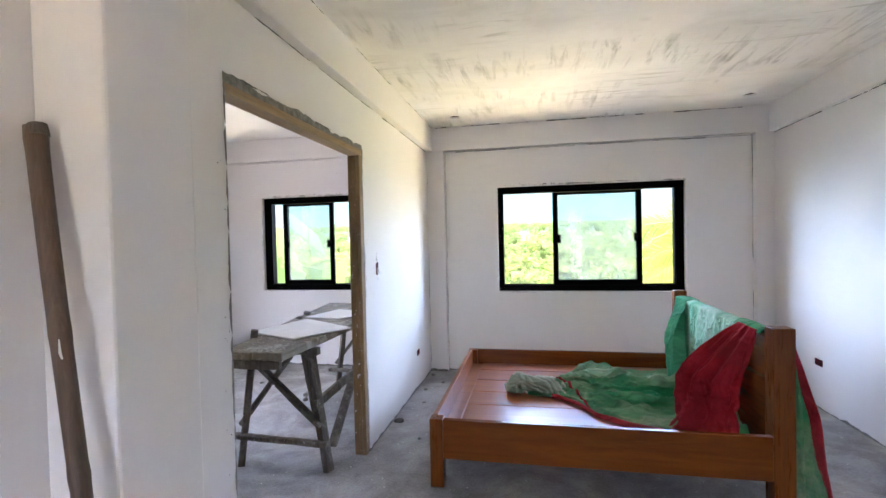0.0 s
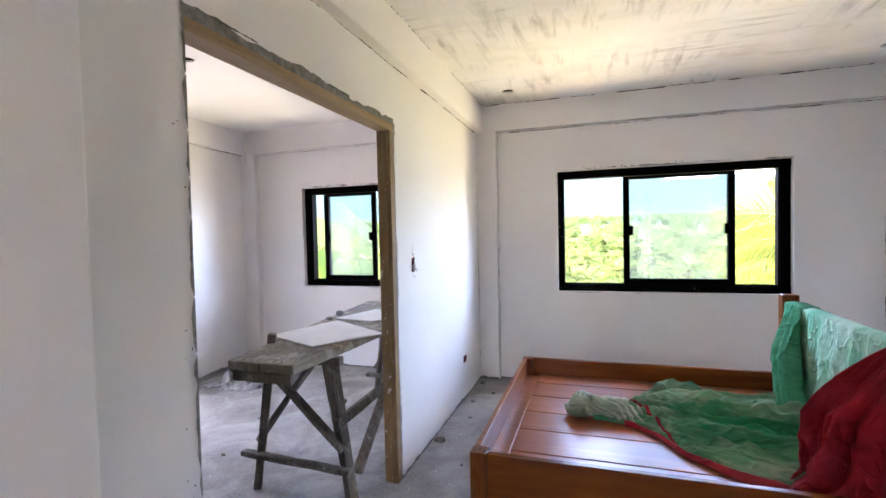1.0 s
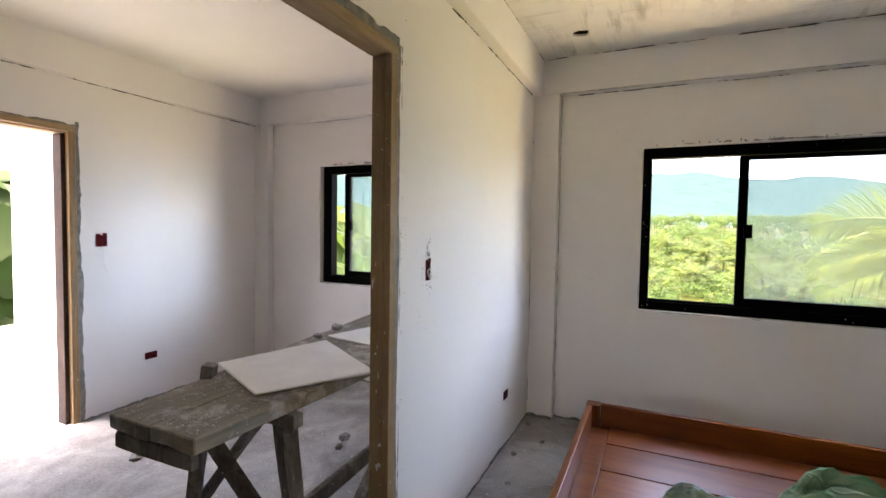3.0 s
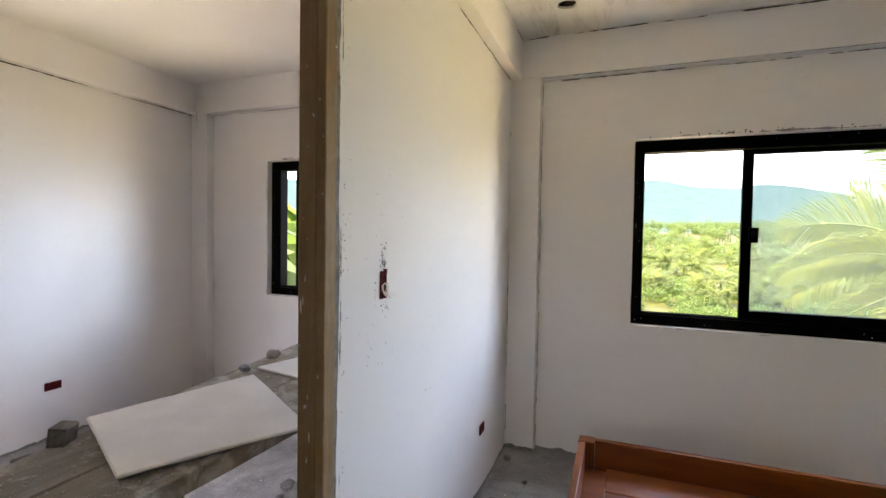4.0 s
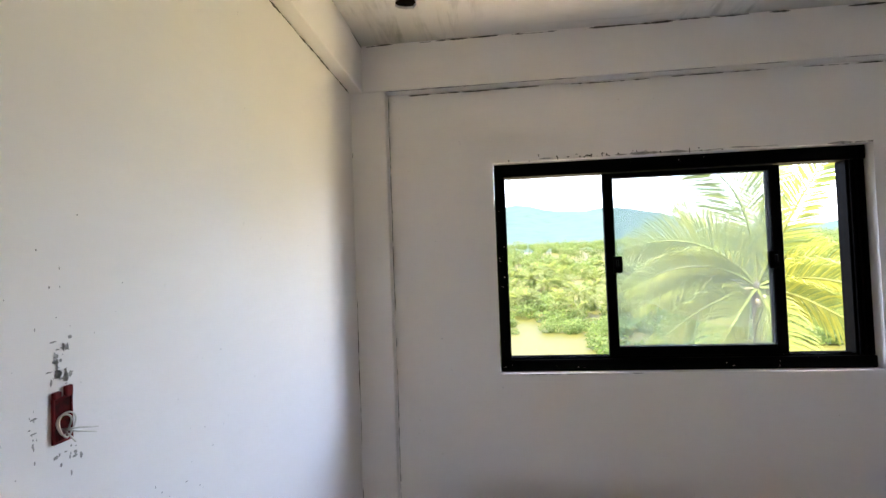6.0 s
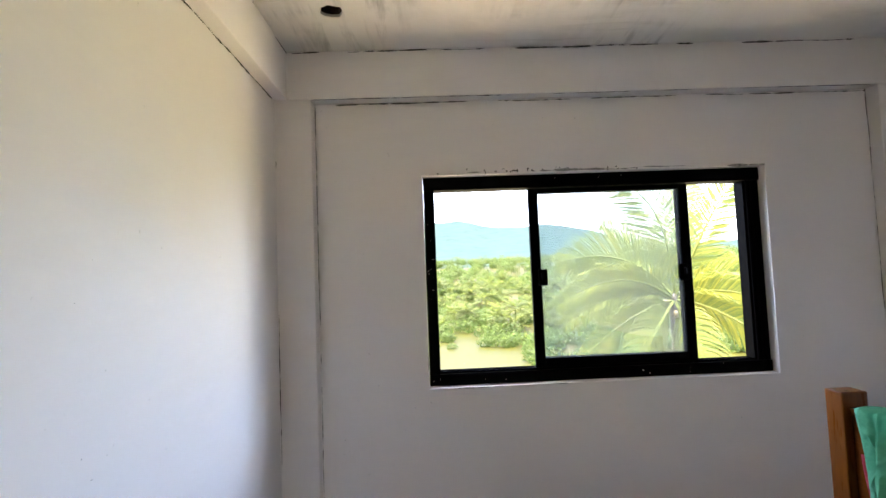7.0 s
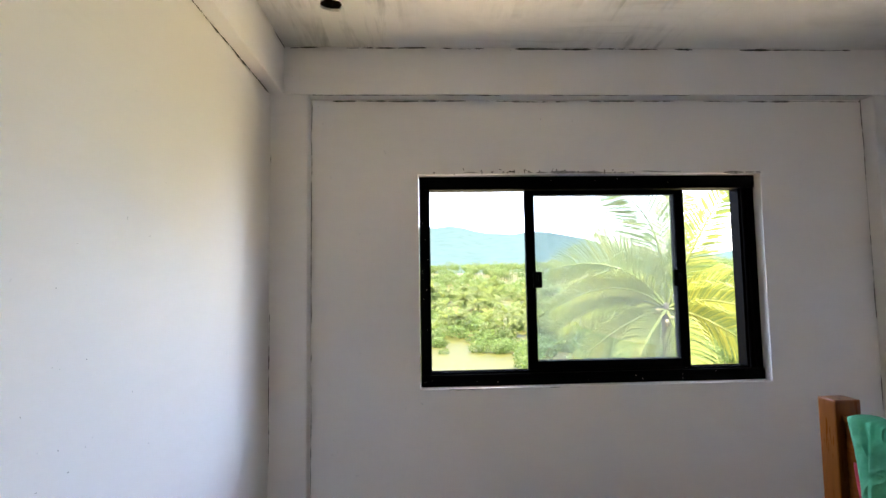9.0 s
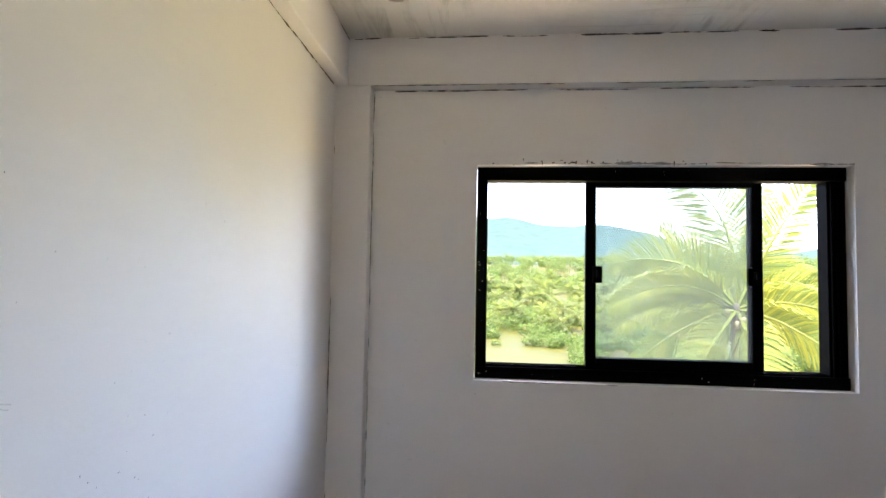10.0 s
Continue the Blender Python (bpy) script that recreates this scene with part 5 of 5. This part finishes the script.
# palm leaves
def frond(length, droop, leaflets, seed, wide=0.42, blade=0.034, segs=10, hang=1.0):
    """One feathered palm leaf along +x from the origin: a bowed midrib with narrow blades on both sides. Vertices and faces."""
    rnd = random.Random(seed)
    vs, fs = [], []

    def spine(t):
        return Vector((length * (t - 0.10 * droop * t * t), 0, length * (0.10 * t - droop * 0.42 * t * t)))

    for i in range(segs + 1):
        t = i / segs
        p, w = spine(t), 0.018 * (1 - 0.85 * t) * (length / 2.6)
        k = len(vs)
        vs += [p + Vector((0, w, 0)), p + Vector((0, 0, w)), p + Vector((0, -w, 0)), p + Vector((0, 0, -w))]
        if i:
            for j in range(4):
                fs.append((k - 4 + j, k - 4 + (j + 1) % 4, k + (j + 1) % 4, k + j))
    for i in range(leaflets):
        t = 0.10 + 0.90 * (i + rnd.uniform(-0.3, 0.3)) / leaflets
        t = min(t, 0.995)
        p = spine(t)
        way = (spine(min(t + 0.02, 1.02)) - spine(t - 0.02)).normalized()
        ln = length * wide * (math.sin(math.pi * (0.12 + 0.80 * t)) ** 0.7) * rnd.uniform(0.82, 1.08)
        for side in (-1, 1):
            out = (way * rnd.uniform(0.55, 0.85) + Vector((0, side, 0)) * rnd.uniform(0.75, 1.0) + Vector((0, 0, rnd.uniform(-0.10, 0.22)))).normalized()
            mid = p + out * ln * 0.5 + Vector((0, 0, 0.02 * ln))
            tip = p + out * ln + Vector((0, 0, -ln * rnd.uniform(0.2, 0.5) * hang))
            w = way * blade * (length / 2.6) * rnd.uniform(0.8, 1.2)
            k = len(vs)
            vs += [p - w * 0.35, p + w * 0.35, mid - w * 0.5, mid + w * 0.5, tip]
            fs += [(k, k + 1, k + 3, k + 2), (k + 2, k + 3, k + 4)]
    return vs, fs


def set_leaf(m, data):
    return [m @ v for v in data[0]], data[1]


# the palm close to the window
CROWN = Vector((6.75, 13.75, 0.66))
palm = tagged(base("coconut_palm", (CROWN.x, CROWN.y, GROUND)), "tall coconut palm with yellow-green fronds outside the window", "tree")
bm = bmesh.new()
th = CROWN.z - GROUND
tube(bm, [(0.35 * math.sin(2.2 * (1 - k / 40)) * (1 - k / 40), 0.15 * (1 - k / 40), th * k / 40 - 0.1) for k in range(41)], 0.15,
     12, [1.25 - 0.5 * k / 40 + (0.05 if k % 2 else 0) for k in range(41)])
part("trunk", bm, BARK, palm)
bm = bmesh.new()
bmesh.ops.create_icosphere(bm, subdivisions=2, radius=0.09)
for v in bm.verts:
    v.co = Vector((v.co.x, v.co.y, v.co.z * 1.7)) * (1 + 0.25 * noise.noise(v.co * 14))
bm.transform(Matrix.Translation((0, 0, th + 0.02)))
crown = smooth(part("crown", bm, BARK, palm, "fibrous heart of the palm's crown"))
SIDE, AWAY = Vector((0.883, -0.469, 0)), Vector((0.469, 0.883, 0))


def bowed_frond(mid, tip, pairs, seed, reach, sag, twist):
    """A long feathered leaf from the crown's heart: the midrib bows through mid to tip, narrow blades fold down on both sides of it."""
    rnd = random.Random(seed)
    mid, tip = Vector(mid), Vector(tip)
    ctrl = 2 * mid - 0.5 * tip

    def spine(t):
        return 2 * t * (1 - t) * ctrl + t * t * tip

    vs, fs = [], []
    for i in range(19):
        t = i / 18
        p = spine(t)
        way = (spine(t + 0.02) - spine(t - 0.02)).normalized()
        q = way.to_track_quat("Z", "Y")
        w = 0.040 * (1 - 0.9 * t) + 0.004
        k = len(vs)
        vs += [p + q @ Vector((w * math.cos(a), w * math.sin(a), 0)) for a in (0, 1.57, 3.14, 4.71)]
        if i:
            fs += [(k - 4 + j, k - 4 + (j + 1) % 4, k + (j + 1) % 4, k + j) for j in range(4)]
    for i in range(pairs):
        t = 0.13 + 0.86 * (i + rnd.uniform(-0.25, 0.25)) / pairs
        p = spine(t)
        way = (spine(t + 0.02) - spine(t - 0.02)).normalized()
        flat = (way.cross(Vector((0, 0, 1))) * (1 - twist) + way.cross(AWAY) * twist).normalized()
        over = flat.cross(way).normalized()
        ln = 1.1 * reach * (0.30 + 0.70 * math.sin(math.pi * min(1.0, 0.10 + 0.92 * t)) ** 0.8) * rnd.uniform(0.88, 1.06)
        for side in (-1, 1):
            lean = 0.55 + 0.5 * t + rnd.uniform(-0.07, 0.07)
            d0 = (way * lean + flat * side + over * rnd.uniform(0.05, 0.30)).normalized()
            d1 = (d0 + Vector((0, 0, -0.55 * sag * rnd.uniform(0.6, 1.3)))).normalized()
            d2 = (d1 + Vector((0, 0, -1.0 * sag * rnd.uniform(0.6, 1.3)))).normalized()
            a = p + d0 * ln * 0.40
            b = a + d1 * ln * 0.35
            c = b + d2 * ln * 0.30
            w = way * 0.020 * rnd.uniform(0.8, 1.2)
            k = len(vs)
            vs += [p - w * 0.5, p + w * 0.5, a - w, a + w, b - w * 0.8, b + w * 0.8, c]
            fs += [(k, k + 1, k + 3, k + 2), (k + 2, k + 3, k + 5, k + 4), (k + 4, k + 5, k + 6)]
    return vs, fs


LEAVES = [  # middle and tip of each leaf, sideways and upwards from the heart; how far it goes away; blade length; droop of the blades
    (-0.30, 2.15, -1.35, 3.25, 0.4, 1.05, 0.10), (-0.80, 1.45, -1.85, 2.15, 1.6, 0.62, 0.25), (-1.15, 1.05, -2.85, 1.00, -0.3, 0.95, 0.40),
    (-1.25, 0.52, -2.80, -0.10, -0.6, 0.85, 0.75), (-1.30, 0.12, -2.90, -0.75, 0.5, 0.85, 0.80), (-1.05, -0.45, -2.20, -1.45, -1.0, 0.75, 0.75),
    (-0.45, -0.70, -1.10, -1.95, -1.6, 0.85, 0.45), (0.35, -0.85, 0.85, -2.20, -1.3, 0.85, 0.50), (0.70, 1.60, 1.45, 2.90, 0.3, 0.70, 0.15),
    (0.20, 2.00, 0.55, 3.10, 1.5, 0.80, 0.15), (1.05, 0.42, 2.70, 0.55, 0.7, 0.85, 0.60), (1.15, 0.20, 2.70, -0.45, -0.7, 0.85, 0.80),
    (1.00, -0.30, 2.30, -1.30, -1.0, 0.80, 0.70), (0.60, 0.70, 1.60, 0.80, 2.6, 0.85, 0.55)]
for k, (ms, mu, ts, tu, far_off, reach, sag) in enumerate(LEAVES):
    vs, fs = bowed_frond(SIDE * ms + AWAY * far_off * 0.5 + Vector((0, 0, mu)), SIDE * ts + AWAY * far_off + Vector((0, 0, tu)), 78, 200 + k, reach, sag, 0.92 if mu > 0.9 else 0.6)
    from_arrays("frond", [v + Vector((0, 0, th)) for v in vs], fs, PALMLEAF, crown)
rnd = random.Random(77)
for k in range(14):
    a = k * 2.4
    bm = bmesh.new()
    bmesh.ops.create_icosphere(bm, subdivisions=2, radius=0.062 + 0.02 * rnd.random())
    for v in bm.verts:
        v.co.z *= 1.25
    r = 0.24 if k < 8 else 0.42
    bm.transform(Matrix.Translation((r * math.cos(a), r * math.sin(a), th - 0.05 - 0.09 * (k % 4))))
    smooth(part("coconut", bm, HUSK, crown, "green-yellow coconut"))

# more palms in the field's edge
def palm_arrays(seed, leaves, leaflets, length, trunk_h):
    rnd = random.Random(seed)
    vs, fs = [], []
    for k in range(leaves):
        data = frond(length * rnd.uniform(0.8, 1.1), rnd.uniform(0.7, 1.1), leaflets, seed * 50 + k, 0.26, 0.085, 4)
        m = pose(0, 0, trunk_h, 0, 0, k * 137.5 + rnd.uniform(-20, 20)) @ pose(0, 0, 0, rnd.uniform(-25, 25), -rnd.uniform(-35, 62), 0)
        v, f = set_leaf(m, data)
        fs += [tuple(i + len(vs) for i in q) for q in f]
        vs += v
    k = len(vs)
    for z, r in ((0, 0.22), (trunk_h * 0.5, 0.16), (trunk_h, 0.13)):
        vs += [Vector((r * math.cos(j * math.pi / 3), r * math.sin(j * math.pi / 3), z)) for j in range(6)]
    for lv in (0, 6):
        fs += [(k + lv + j, k + lv + (j + 1) % 6, k + lv + 6 + (j + 1) % 6, k + lv + 6 + j) for j in range(6)]
    return np.array([tuple(v) for v in vs]), fs


def clump_arrays(seed, count, rx, rz, leaf):
    """A shrub or a broad-leaved crown: many small tilted leaf clumps round an uneven body."""
    rnd = random.Random(seed)
    vs, fs = [], []
    for _ in range(count):
        d = Vector((rnd.gauss(0, 1), rnd.gauss(0, 1), rnd.gauss(0, 1))).normalized()
        bulge = 1 + 0.45 * noise.noise(d * 2.2 + Vector((seed, 0, 0)))
        p = Vector((d.x * rx, d.y * rx, rz + d.z * rz)) * 1.0
        p = Vector((p.x * bulge, p.y * bulge, p.z * (0.8 + 0.2 * bulge))) * rnd.uniform(0.7, 1.0)
        a = Vector((rnd.gauss(0, 1), rnd.gauss(0, 1), rnd.gauss(0, 0.6))).normalized() * leaf * rnd.uniform(0.5, 1.2)
        b = a.cross(d).normalized() * leaf * rnd.uniform(0.3, 0.8) if a.cross(d).length > 1e-4 else Vector((0, leaf, 0))
        k = len(vs)
        vs += [p - a, p + b, p + a, p - b]
        fs.append((k, k + 1, k + 2, k + 3))
    return np.array([tuple(v) for v in vs]), fs


def scatter(name, kinds, spots, mat, label, category):
    vs, fs, n = [], [], 0
    rnd = random.Random(5)
    for x, y, s in spots:
        v, f = kinds[rnd.randrange(len(kinds))]
        a = rnd.uniform(0, 6.28)
        c, q = math.cos(a), math.sin(a)
        w = np.stack([v[:, 0] * c - v[:, 1] * q, v[:, 0] * q + v[:, 1] * c, v[:, 2]], 1) * s + (x, y, height(x, y) - 0.2)
        vs.append(w)
        fs += [tuple(i + n for i in t) for t in f]
        n += len(v)
    return tagged(from_arrays(name, np.concatenate(vs), fs, mat), label, category, kind="stuff")


rnd = random.Random(21)


def ring_spots(count, d0, d1, az0, az1, s0, s1, power=1.0):
    out = []
    for _ in range(count):
        d = d0 + (d1 - d0) * rnd.random() ** power
        a = radians(rnd.uniform(az0, az1))
        out.append((d * math.sin(a), d * math.cos(a), rnd.uniform(s0, s1)))
    return out


near_kinds = [palm_arrays(300 + k, 19, 17, 3.7, 2.4 + 0.8 * k) for k in range(4)]
far_kinds = [palm_arrays(400 + k, 11, 4, 3.2, 3.2 + k) for k in range(3)]
scatter("palm_grove", near_kinds, ring_spots(460, 88, 190, -48, 48, 0.6, 1.15), FARLEAF, "grove of coconut palms beyond the field", "palms")
scatter("far_palms", far_kinds, ring_spots(1500, 175, 440, -50, 50, 0.7, 1.1), FARLEAF, "distant palm woods below the hills", "palms")
bushes = [clump_arrays(500 + k, 420, 2.2, 1.5, 0.25) for k in range(3)]
crowns = [clump_arrays(520 + k, 230, 3.6, 2.9, 0.62) for k in range(3)]
scatter("bushes", bushes, ring_spots(240, 74, 86, -48, 48, 0.35, 0.8) + ring_spots(560, 86, 180, -48, 48, 0.6, 1.15) + ring_spots(60, 38, 80, 12, 48, 0.6, 1.1), BUSH, "green bushes along the field's edge", "bushes")
scatter("broadleaf_trees", crowns, ring_spots(1300, 160, 430, -50, 50, 0.5, 0.9), BUSH, "broad-leaved trees among the palms", "trees")

scatter("terrace_trees", crowns, ring_spots(26, 17, 27, -78, -46, 2.1, 2.7), BUSH, "green trees close beyond the terrace", "trees")
